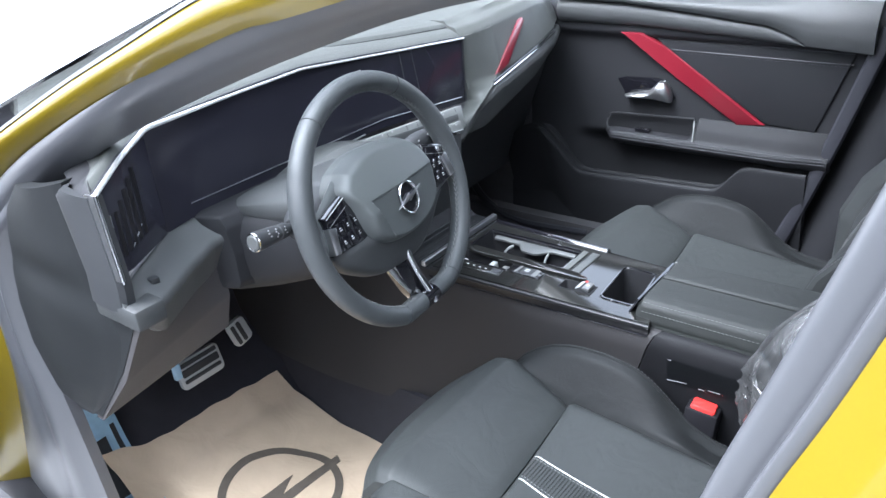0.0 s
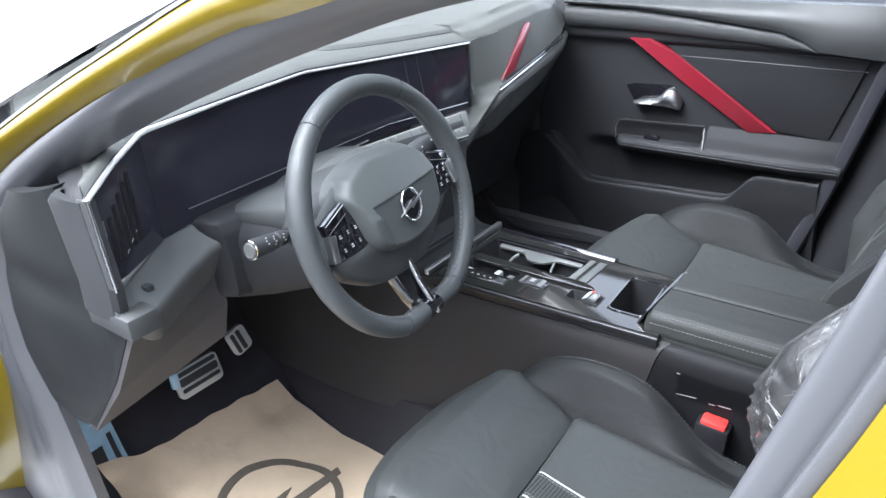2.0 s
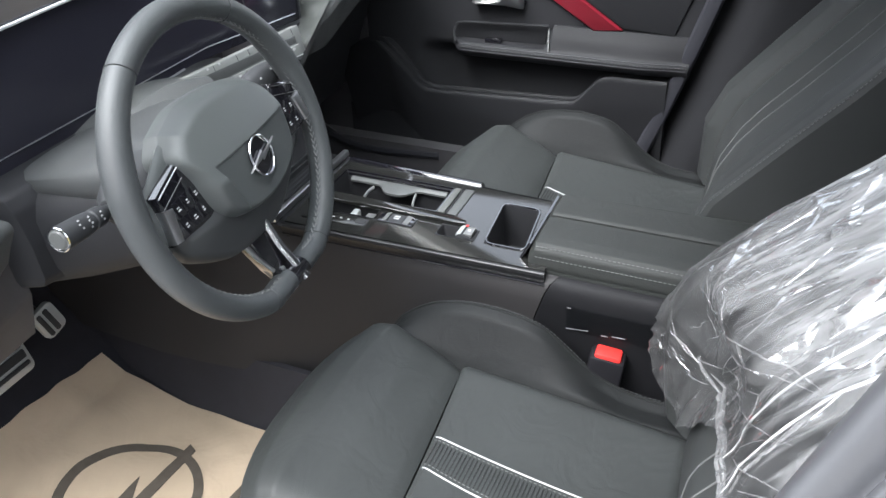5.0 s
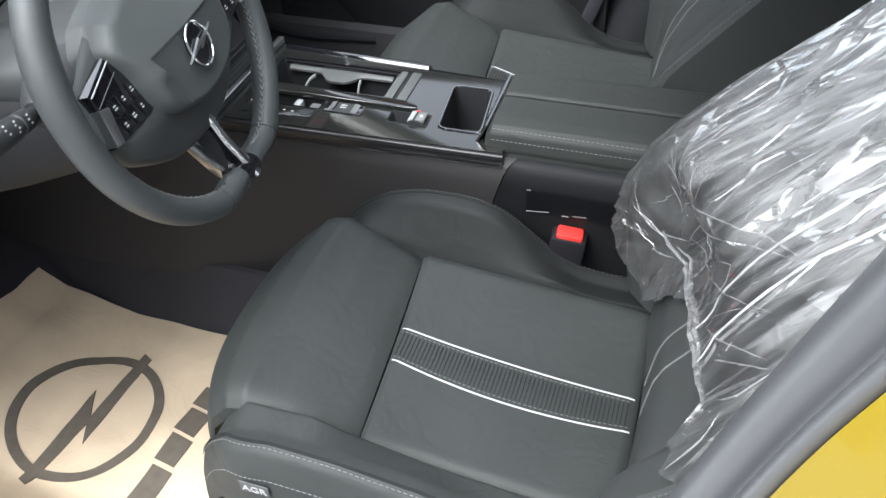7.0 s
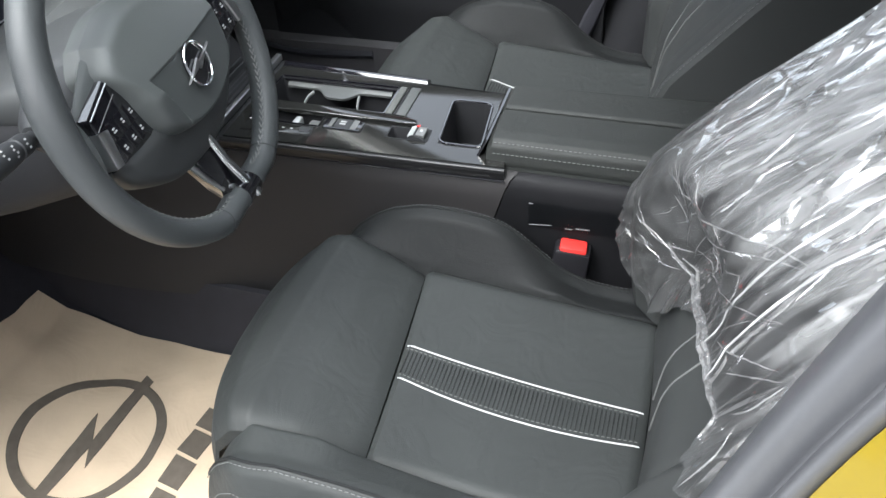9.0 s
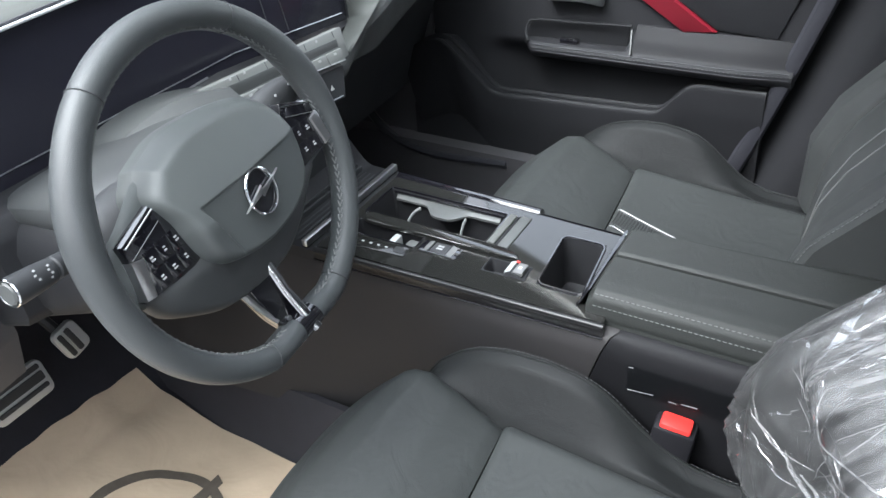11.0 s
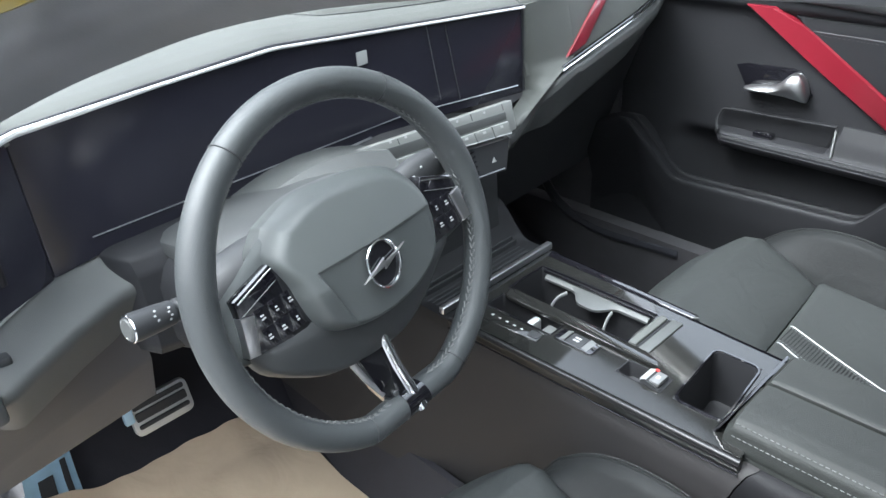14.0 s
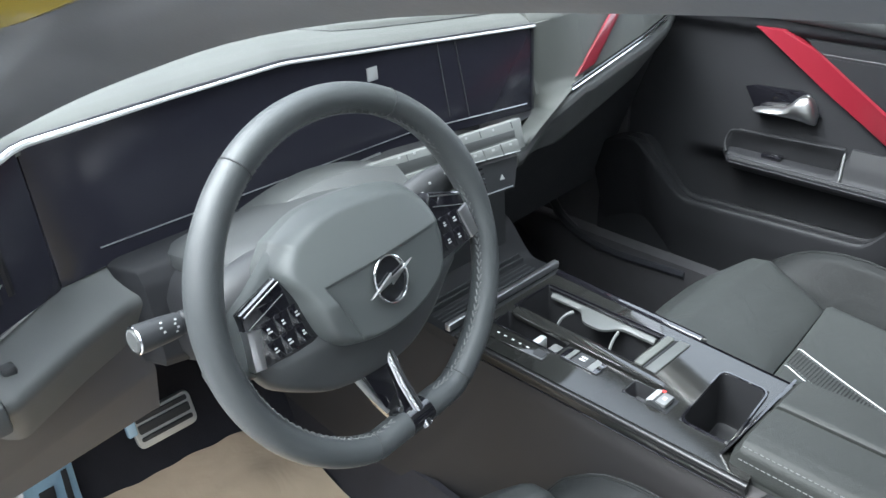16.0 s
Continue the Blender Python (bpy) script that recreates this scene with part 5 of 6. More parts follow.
# cup clamp along the far wall: a ledge with a wave, and two sprung fingers
def cup_arm(u, v):
    y = 0.160 - 0.190 * u
    edge = 0.084 - 0.024 * math.exp(-(((y - 0.062) / 0.030) ** 4))
    return (edge + (0.0935 - edge) * v, y, DZ - 0.004 - 0.004 * (1 - v) ** 2)


part("cup_arm", sheeted(cup_arm, 60, 6, (0, 0, -0.004)), SOFT, console, "grey wavy cup clamp")
part("cup_ledge", boxed((0.0905, -0.036, DZ - 0.0035), (0.0945, 0.168, DZ + 0.0015), 0.001), GLOSS, console)
for y, dy in ((0.107, 0.010), (0.024, -0.004)):
    path = spline([(0.074, y, DZ - 0.010), (0.060, y + dy * 0.6, DZ - 0.013), (0.048, y + dy, DZ - 0.026), (0.045, y + dy, DZ - 0.050)], 14)
    part("cup_grip", tubed(path, [0.0040 - 0.0001 * k for k in range(14)], 8, flat=0.45, up=(0, 1, 0)), SILVER, console, "silver cup grip")
part("cup_shutter", boxed((0.012, -0.058, DZ - 0.010), (0.094, -0.045, DZ + 0.0085), 0.003), PAD, console, "grey roller shutter end")
part("shutter_groove", boxed((0.013, -0.0625, DZ + 0.003), (0.094, -0.0585, DZ + 0.0055), 0.001), DEEP, console)
part("shutter_sill", boxed((0.010, -0.080, DZ + 0.003), (0.097, -0.063, DZ + 0.0065), 0.0015), SOFT, console, "grey shutter sill")
# middle rail: a long gloss lath with pointed ends
part("middle_rail", slabbed([(-0.012, 0.150), (-0.008, 0.160), (0.008, 0.163), (0.0095, 0.150), (0.0075, -0.080), (-0.002, -0.104), (-0.012, -0.108), (-0.013, -0.085)], 0.007, lambda a, b, c: Vector((a, b, DZ + 0.0035 + c)), 0.0022), DECK, console, "gloss middle rail")
# drive mode switch: a recessed tray with two silver rockers and a lit mark
toggle = part("mode_switch", slabbed(rounded(0.027, 0.064, 0.003, 3, -0.0305, 0.0075), 0.003, lambda a, b, c: Vector((a, b, DZ + 0.0035 + c)), 0.001), GLOSS, console, "silver-ended drive mode switch")
for y0, y1 in ((0.0225, 0.0375), (-0.0225, -0.0075)):
    part("switch_end", sheeted(lambda u, v: (-0.0425 + 0.024 * u, y0 + (y1 - y0) * v, DZ + 0.0085 - 0.0035 * abs(v - (0 if y0 > 0 else 1))), 4, 6, (0, 0, -0.004)), SILVER_DIM, toggle, "silver switch end")
part("switch_rocker", boxed((-0.0425, -0.006, DZ + 0.0055), (-0.0185, 0.021, DZ + 0.0078), 0.0015), DARK, toggle)
for x in (-0.0345, -0.0285):
    part("switch_mark", boxed((x, 0.003, DZ + 0.0079), (x + 0.0035, 0.013, DZ + 0.0084), 0.0002), ICON, toggle)
# gear selector: a small rocker with a silver rear face and a red lamp
selector = part("gear_selector", sheeted(lambda u, v: (-0.0465 + 0.028 * u, -0.098 - 0.034 * v, DZ + ramp(v, [(0, -0.004), (0.15, 0.007), (0.35, 0.012), (0.75, 0.009), (1, 0.003)])), 8, 14, (0, 0, -0.008)), DARK, console, "small black gear selector with silver face")
part("selector_front", sheeted(lambda u, v: (-0.0455 + 0.026 * u, -0.103 - 0.009 * v, DZ + 0.0095 + 0.0035 * v), 4, 4, (0, 0, -0.003)), SILVER, selector, "silver face")
part("selector_plate", boxed((-0.0440, -0.1295, DZ + 0.0065), (-0.0210, -0.1150, DZ + 0.0128), 0.0015), SILVER_DIM, selector, "grey selector plate")
part("selector_mark", boxed((-0.0355, -0.1245, DZ + 0.0128), (-0.0295, -0.1195, DZ + 0.0132), 0.0002), ICON, selector)
part("selector_light", boxed((-0.0235, -0.1165, DZ + 0.0126), (-0.0195, -0.1115, DZ + 0.0139), 0.0004), RED_PLASTIC, selector, "red selector lamp")
# sockets in the slot and the row of drive keys beside it
part("slot_port", boxed((-0.034, 0.086, DZ - 0.030), (-0.012, 0.098, DZ - 0.001), 0.003), SILVER, console)
part("slot_port", boxed((-0.036, 0.054, DZ - 0.030), (-0.010, 0.074, DZ - 0.006), 0.004), SILVER_DIM, console)
strip = part("key_strip", slabbed([(-0.049, 0.166), (-0.046, 0.150), (-0.047, 0.052), (-0.068, 0.050), (-0.074, 0.166)], 0.0022, lambda a, b, c: Vector((a, b, DZ + 0.0038 + c)), 0.0008), DECK, console, "gloss key strip")
for k in range(5):
    part("deck_mark", boxed((-0.0600, 0.082 + 0.014 * k, DZ + 0.0059), (-0.0572, 0.0865 + 0.014 * k, DZ + 0.0063), 0), ICON, strip)
part("deck_key", slabbed(rounded(0.014, 0.018, 0.003, 3, -0.0575, 0.062), 0.0026, lambda a, b, c: Vector((a, b, DZ + 0.0048 + c)), 0.0008), DARK, strip)
# front tray with its chrome bar and rubber ribs
part("front_tray", sheeted(lambda u, v: (-0.100 + 0.255 * u, 0.184 + 0.14 * v, DZ - 0.006 + 0.004 * v + 0.06 * smooth(v, 0.5, 1.0)), 10, 14, (0, 0, -0.02)), DEEP, console, "ribbed black front tray")
for k in range(5):
    part("tray_rib", boxed((-0.085, 0.232 + 0.009 * k, DZ - 0.006), (0.130, 0.2355 + 0.009 * k, DZ - 0.0035 + 0.0035 * k * (k > 2)), 0.001), DARK, console)
part("tray_bar", boxed((-0.098, 0.2035, DZ - 0.004), (0.158, 0.2145, DZ + 0.0085), 0.002), SATIN, console, "satin chrome front bar")

# armrest: two-part padded lid with stitched near edge
ARM_Z = 0.752


def arm_top(x0, x1, r_near):
    def f(u, v):
        y = -0.232 - 0.345 * u
        w = x1 - x0
        prof = [(0, 0.0, -0.050), (0.10, -0.003, -0.035), (0.22, 0.002, -0.012), (0.32, 0.012, -0.003), (0.5, 0.03, 0.0), (0.9, w - 0.006, 0.0), (0.96, w - 0.001, -0.004), (1.0, w, -0.03)] if r_near else [(0, 0.0, -0.03), (0.05, 0.001, -0.004), (0.12, 0.006, 0.0), (0.8, w - 0.014, -0.001), (0.92, w - 0.003, -0.012), (1.0, w, -0.05)]
        dx, dz = ramp(v, [(p[0], p[1]) for p in prof]), ramp(v, [(p[0], p[2]) for p in prof])
        nose = 0.012 * (1 - smooth(u, 0, 0.03))
        return (x0 + dx + 0.022 * u * smooth(v, 0.6, 1) * (0 if r_near else 1), y, ARM_Z + dz - nose)

    return f


arm = part("armrest", sheeted(arm_top(-0.070, 0.020, True), 40, 40, (0, 0, -0.012)), ARM, console, "padded armrest lid, near half")
part("armrest", sheeted(arm_top(0.0215, 0.100, False), 40, 30, (0, 0, -0.012)), ARM, console, "padded armrest lid, far half")
part("armrest_nose", slabbed([(-0.066, 0.0), (0.076, 0.0), (0.088, 0.026), (-0.060, 0.026)], 0.004, lambda x, z, c: Vector((x, -0.220 - 0.5 * z + c * 0.8, DZ + 0.004 + z + c * 0.3)), 0.001), GLOSS, console)
part("armrest_base", boxed((-0.062, -0.57, 0.66), (0.105, -0.236, 0.735), 0.006), SEAT_DARK, console)
for v in (0.17, 0.27):
    bm = bmesh.new()
    near = arm_top(-0.070, 0.020, True)
    dashes(bm, [Vector(near(0.03 + 0.97 * k / 60, v)) + Vector((-0.0006, 0, 0.0006)) for k in range(61)], 0.0042, 0.0026, 0.0006)
    part("stitching", bm, STITCH, arm)
# scraps of clear protective tape left on the side
def on_flank(y, z, out):
    return Vector((-0.0935 + (0.68 - z) * 0.0623 - out, y, z))


tape = tagged(part("clear_tape", skin(lambda u, v: on_flank(-0.300 - 0.17 * u, 0.672 - 0.048 * v, 0.0014 + 0.0005 * noise.noise((u * 9, v * 5, 1))), 20, 10), TAPE), "scrap of clear protective tape on the console side", "tape")
for pts in ([(-0.302, 0.626), (-0.320, 0.628), (-0.336, 0.630)], [(-0.356, 0.627), (-0.362, 0.6275), (-0.366, 0.627)], [(-0.372, 0.630), (-0.392, 0.631)], [(-0.302, 0.668), (-0.308, 0.668)]):
    part("tape_edge", tubed(spline([on_flank(y, z, 0.0018) for y, z in pts], 8), 0.0008, 5), PLASTIC_TAG, tape, "whitish curled tape edge")


# ---- seats ----
# profiles of a backrest as (height, distance forward): its panel and its bolsters
RECLINED = ([(0.27, -0.262), (0.34, -0.268), (0.377, -0.272), (0.406, -0.281), (0.447, -0.305), (0.477, -0.319), (0.557, -0.378), (0.648, -0.435), (0.80, -0.53), (0.98, -0.64), (1.02, -0.665)],
            [(0.30, -0.215), (0.36, -0.205), (0.41, -0.200), (0.458, -0.199), (0.483, -0.204), (0.53, -0.224), (0.57, -0.253), (0.63, -0.305), (0.72, -0.396), (0.80, -0.47), (0.98, -0.62), (1.02, -0.65)],
            [(0.30, -0.217), (0.37, -0.224), (0.42, -0.237), (0.46, -0.258), (0.505, -0.294), (0.565, -0.327), (0.65, -0.387), (0.8, -0.49), (0.98, -0.62), (1.02, -0.65)])
UPRIGHT_LINE = [(0.27, -0.245), (0.33, -0.252), (0.40, -0.260), (0.44, -0.268), (0.50, -0.295), (0.55, -0.330), (0.60, -0.372), (0.65, -0.412), (0.70, -0.452), (0.86, -0.570), (0.98, -0.660), (1.02, -0.690)]
UPRIGHT = (UPRIGHT_LINE, *[[(z, ramp(z, UPRIGHT_LINE) + o * k) for z, o in ((0.30, 0.035), (0.42, 0.052), (0.50, 0.050), (0.60, 0.048), (0.70, 0.046), (0.96, 0.020))] for k in (1, 0.40)])


def seat(name, label, m, wrapped, bend):
    s = thing(name, label, "car seat", m, group="front seats")

    def crown(x, half, drop=0.007, w=0.010):
        e = half - abs(x)
        return -drop * (1 - smooth(e, 0, w))

    def centre(u, v):
        x, y = -0.168 + 0.336 * u, -0.262 + (0.343 - 0.028 * (1 - u)) * v
        ey = min(v, 1 - v) * 0.343
        z = 0.286 + 0.034 * v + 0.010 * (abs(x) / 0.168) ** 2 + crown(x, 0.168) - 0.007 * (1 - smooth(ey, 0, 0.010))
        return (x, y, z)

    def thigh(u, v):
        half = 0.176 + 0.012 * v
        k = ramp(u, [(0, -1), (0.06, -0.985), (0.12, -0.95), (0.2, -0.86), (0.8, 0.86), (0.88, 0.95), (0.94, 0.985), (1, 1)])
        x = half * k
        y = ramp(v, [(0, 0.084), (0.45, 0.205), (0.60, 0.245), (0.75, 0.286), (0.88, 0.310), (1.0, 0.315)])
        y -= 0.055 * abs(k) ** 2.5 * smooth(v, 0.2, 1.0) + 0.014 * (1 - k) * (1 - smooth(v, 0.0, 0.45))
        z = ramp(v, [(0, 0.312), (0.05, 0.323), (0.25, 0.352), (0.45, 0.372), (0.60, 0.366), (0.75, 0.335), (0.88, 0.28), (1.0, 0.17)])
        z -= ramp(k, [(-1, 0.014), (-0.94, 0.003), (-0.86, -0.002), (0, 0), (0.86, -0.004), (0.95, 0.004), (0.985, 0.022), (1.0, 0.07)])
        return (x, y, z)

    def bolster(side):
        def f(u, v):
            y = -0.262 + 0.520 * u
            top = ramp(y, [(-0.262, 0.290), (-0.2, 0.303), (-0.13, 0.335), (-0.05, 0.360), (0.05, 0.376), (0.13, 0.380), (0.19, 0.366), (0.220, 0.335), (0.245, 0.295), (0.258, 0.255)] if side < 0 else
                       [(-0.262, 0.286), (-0.185, 0.288), (-0.154, 0.292), (-0.117, 0.306), (-0.085, 0.329), (-0.051, 0.359), (-0.035, 0.372), (-0.015, 0.383), (0.010, 0.390), (0.048, 0.395), (0.09, 0.394), (0.116, 0.390), (0.15, 0.380), (0.18, 0.365), (0.210, 0.343), (0.235, 0.305), (0.258, 0.255)])
            nose = 1 - 0.35 * smooth(y, 0.15, 0.273)
            inner = min(top, ramp(y, [(-0.262, 0.292), (0.083, 0.326), (0.2, 0.345), (0.238, 0.30), (0.273, 0.23)] if side > 0 else [(-0.262, 0.296), (-0.05, 0.325), (0.06, 0.350), (0.10, 0.366), (0.19, 0.362), (0.222, 0.325), (0.258, 0.25)]))
            x = ramp(v, [(0, 0.166), (0.15, 0.176), (0.45, 0.212), (0.55, 0.228), (0.65, 0.240), (0.8, 0.252), (1, 0.258)])
            z = ramp(v, [(0, inner - 0.016), (0.15, inner + 0.004), (0.45, top - 0.006), (0.55, top), (0.65, top - 0.010), (0.8, top - 0.045), (1, min(0.262, top - 0.075) if wrapped and side < 0 else 0.16)])
            return (side * (0.166 + (x - 0.166) * nose), y, z)

        return f

    sheet_of = lambda n, f, nu, nv, mat, label="": local_part(n, sheeted(f, nu, nv, (0, 0, -0.02)), mat, s, label)  # noqa: E731
    pan = sheet_of("seat_panel", centre, 40, 40, SEAT, "ribbed grey centre panel")
    sheet_of("thigh_panel", thigh, 36, 44, SEAT, "smooth thigh support")
    for side in (-1, 1):
        # the driver's near bolster keeps the lit seat colour, the others the shaded one
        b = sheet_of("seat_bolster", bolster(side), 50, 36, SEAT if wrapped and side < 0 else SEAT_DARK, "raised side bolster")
        path = [Vector(bolster(side)(0.06 + 0.92 * k / 60, 0.56)) for k in range(61)]
        local_part("piping", tubed([p + Vector((0, 0, 0.001)) for p in path], 0.0022, 6), SEAT_DARK, b)
        bm = bmesh.new()
        dashes(bm, [p + Vector((side * 0.006, 0, 0.000)) for p in path[2:]], 0.0042, 0.0028, 0.0006)
        # thread on the far bolster is dimmer, again with the shade in its colour
        local_part("stitching", bm, STITCH if side < 0 else STITCH_DIM, b, "grey stitching")
        if side < 0:
            bm = bmesh.new()
            dashes(bm, [Vector(bolster(side)(0.05 + 0.93 * k / 60, 0.79)) + Vector((-0.0012, 0, 0)) for k in range(61)], 0.0042, 0.0028, 0.0006)
            local_part("stitching", bm, STITCH, b, "grey stitching")
            c = Vector(bolster(side)(0.785, 0.835)) + Vector((-0.003, 0, 0))
            tag = local_part("tag", boxed(c + Vector((-0.001, -0.019, -0.010)), c + Vector((0.001, 0.019, 0.010)), 0.001), TAG, b, "small grey woven tag")
            words = bpy.data.curves.new("tag_lettering", "FONT")
            words.body, words.size, words.extrude, words.align_x = "AGR", 0.016, 0.0003, "CENTER"
            letters = bpy.data.meshes.new_from_object(bpy.data.objects.new("lettering_source", words))
            letters.materials.clear()
            letters.materials.append(ICON)
            letters.transform(Matrix(((0, 0, -1, c.x - 0.0014), (-1, 0, 0, c.y), (0, 1, 0, c.z - 0.006), (0, 0, 0, 1))))
            new("tag_lettering", letters).parent = tag
    # two white piping lines with a ribbed band between them
    m0, m1, m2 = bend

    def middle(t):
        return m0 + m1 * t + m2 * t * t

    def half_band(t):
        return 0.083 + 0.050 * t - 0.056 * t * t

    for side in (-1, 1):
        line = [Vector(centre(middle(k / 40) + side * half_band(k / 40), 0.985 - 0.965 * k / 40)) + Vector((0, 0, 0.0006)) for k in range(41)]
        local_part("white_piping", tubed(line, 0.0012, 6), WHITE_LINE, pan, "white piping line")
        bm = bmesh.new()
        dashes(bm, [p - Vector((side * 0.006, 0, -0.0006)) for p in line], 0.0038, 0.003, 0.0005)
        local_part("stitching", bm, STITCH, pan)
    band = mesh_of("rib", tubed([(-0.5, 0, 0), (0.5, 0, 0)], 0.0015, 6), SEAT_DARK)
    for k in range(56):
        v, h, mid = 0.975 - 0.95 * k / 56, half_band(k / 56) - 0.026, middle(k / 56)
        rib = new("rib", band)
        rib.parent = pan
        rib.matrix_local = Matrix.Translation(Vector(centre(mid, v)) + Vector((0, 0, -0.0006))) @ Matrix.Diagonal((2 * h * 0.336, 1, 1, 1))
    # base below the cushion
    local_part("seat_base", boxed((-0.235, -0.26, 0.03), (0.235, 0.27, 0.20), 0.03), DARK, s, "black plastic seat base")
    local_part("base_cover", sheeted(lambda u, v: (-0.258 + 0.014 * v - 0.006 * smooth(v, 0, 0.1), -0.25 + 0.47 * u, 0.278 - 0.21 * v - 0.05 * smooth(u, 0.75, 1.0)), 24, 16, (0.01, 0, 0)), SOFT, s, "grey plastic seat cover")
    knob = local_part("adjuster", boxed((-0.268, 0.090, 0.205), (-0.256, 0.130, 0.256), 0.005), SOFT, s, "grey seat adjuster key")
    local_part("adjuster_mark", boxed((-0.2688, 0.106, 0.230), (-0.2675, 0.114, 0.246), 0.0003), ICON, knob)

    # backrest
    LINE = RECLINED if wrapped else UPRIGHT

    def back_y(z):
        return ramp(z, LINE[0])

    def back_panel(u, v):
        z = 0.285 + 0.715 * v
        half = 0.158 + 0.010 * v
        x = -half + 2 * half * u
        return (x, back_y(z) + 0.010 * (abs(x) / half) ** 2 + crown(x, half), z)

    def back_bolster(side):
        def f(u, v):
            z = 0.30 + 0.66 * u
            out = ramp(z, LINE[1] if side > 0 else LINE[2]) - back_y(z)
            w = ramp(u, [(0, 0.235), (0.2, 0.255), (0.6, 0.262), (0.85, 0.245), (1, 0.21)])
            x = ramp(v, [(0, 0.156), (0.12, 0.163), (0.4, 0.192), (0.55, w - 0.018), (0.7, w - 0.004), (1, w)])
            y = back_y(z) + ramp(v, [(0, 0.0), (0.12, 0.010 + 0.08 * out), (0.4, out - 0.008), (0.55, out), (0.7, out - 0.012), (1, -0.13)])
            return (side * x, y, z)

        return f

    back = local_part("backrest", sheeted(back_panel, 30, 50, (0, -0.03, 0)), BACK_SKIN, s, "grey backrest")
    for side in (-1, 1):
        bb = local_part("back_bolster", sheeted(back_bolster(side), 50, 36, (0, -0.02, 0)), BACK_SKIN, s, "raised backrest bolster")
        bm = bmesh.new()
        dashes(bm, [Vector(back_bolster(side)(0.02 + 0.95 * k / 60, 0.60)) + Vector((side * 0.001, 0.001, 0)) for k in range(61)], 0.0042, 0.0028, 0.0006)
        local_part("stitching", bm, STITCH, bb, "grey stitching")
        line = [Vector(back_panel(0.5 + side * ((0.076 if wrapped else 0.09) + 0.01 * k / 40), 0.03 + 0.9 * k / 60)) + Vector((0, 0.0008, 0)) for k in range(61)]
        local_part("piping", tubed(line, 0.0012, 6), STITCH, back, "light piping line")
    local_part("back_shell", sheeted(lambda u, v: (-0.235 + 0.47 * u, back_y(0.28 + 0.72 * v) - 0.115 - 0.02 * math.sin(math.pi * u), 0.28 + 0.72 * v), 16, 24, (0, 0.01, 0)), HARD, s, "dark plastic backrest shell")
    bm = bmesh.new()
    loft(bm, [[Vector((hx * c, back_y(1.0) - 0.045 - 0.35 * (z - 1.0) + 0.045 * sgn, z)) for c, sgn in ((-1, -1), (1, -1), (1.05, 0), (1, 1), (-1, 1), (-1.05, 0))] for z, hx in ((1.01, 0.10), (1.04, 0.125), (1.12, 0.135), (1.17, 0.12), (1.19, 0.09))])
    local_part("headrest", bm, SEAT, s, "padded headrest")


DRIVER = pose(-0.35, -0.25, 0.262)
PASSENGER = pose(0.362, -0.185, 0.264)
seat("driver_seat", "grey leatherette driver's seat with white piping, backrest in plastic wrap", DRIVER, True, (0.490, -0.154, 0.128))
seat("passenger_seat", "grey leatherette passenger seat with white piping lines", PASSENGER, False, (0.470, -0.380, 0.150))

# ---- clear plastic wrap over the driver's backrest ----
LOWER = [(-0.275, 0.525), (-0.225, 0.503), (-0.205, 0.508), (-0.163, 0.508), (-0.15, 0.517), (-0.10, 0.493), (-0.05, 0.481), (0.034, 0.458), (0.07, 0.43), (0.085, 0.405), (0.131, 0.352), (0.16, 0.368), (0.185, 0.374), (0.20, 0.40), (0.275, 0.42)]


def ridge(q, k=3.0):
    return max(0.0, 1 - abs(noise.noise(q)) * k)


def drape(x, z):
    """The loose sheet: it lies on the backrest, bridges its hollows, and is gathered towards a rope of folds."""
    line, side = RECLINED[0], RECLINED[1] if x > 0 else RECLINED[2]
    p, b = ramp(z, line), ramp(z, side)
    y = ramp(abs(x), [(0, p + 0.012), (0.11, p + 0.014), (0.150, p + 0.35 * (b - p) + 0.01), (0.195, b + 0.005), (0.235, b + 0.003), (0.262, b - 0.03), (0.275, b - 0.10)])
    high = smooth(z, 0.50, 0.64)
    if -0.06 < x < 0.195:
        y += (ramp(x, [(-0.06, p + 0.012), (0.195, b + 0.005)]) - y) * smooth(z, 0.50, 0.60)
    y += 0.032 * smooth(z, 0.46, 0.57) * (1 - smooth(z, 0.57, 0.84)) * smooth(x, -0.19, -0.08) * (1 - smooth(x, 0.12, 0.18))
    mid = 1 - smooth(abs(x), 0.21, 0.26)
    kx, kz = x - 0.125, z - 0.455
    r, a = math.hypot(kx, kz), math.atan2(kz, kx)
    y += 0.006 * ridge((a * 2.4, r * 2.0, 2.0)) ** 2 * smooth(r, 0.0, 0.05) * (1 - smooth(r, 0.10, 0.22)) * mid
    y += mid * (0.004 * ridge((x * 9 + z * 6, z * 3 - x * 4, 7.0)) ** 3 + 0.006 * noise.noise((x * 6, z * 5, 3.0)) * high)
    y += mid * high * (0.0010 * ridge((x * 18 + z * 11, z * 3, 11.0), 6) ** 2 + 0.0003 * ridge((x * 70 + z * 30, z * 14, 15.0), 4) ** 2 * smooth(noise.noise((x * 9, z * 9, 21)), -0.1, 0.3))
    y += 0.016 * smooth(z, 0.52, 0.66) * (1 - smooth(z, 0.66, 0.95)) * smooth(x, -0.22, -0.08) * (1 - smooth(x, 0.10, 0.20))
    return y + 0.003


def wrap(u, v):
    x = -0.275 + 0.55 * u
    low = ramp(x, LOWER) + 0.007 * noise.noise((x * 60, 0.3, 4))
    z = low + (1.015 - low) * v ** 1.15
    return (x, drape(x, z), z)


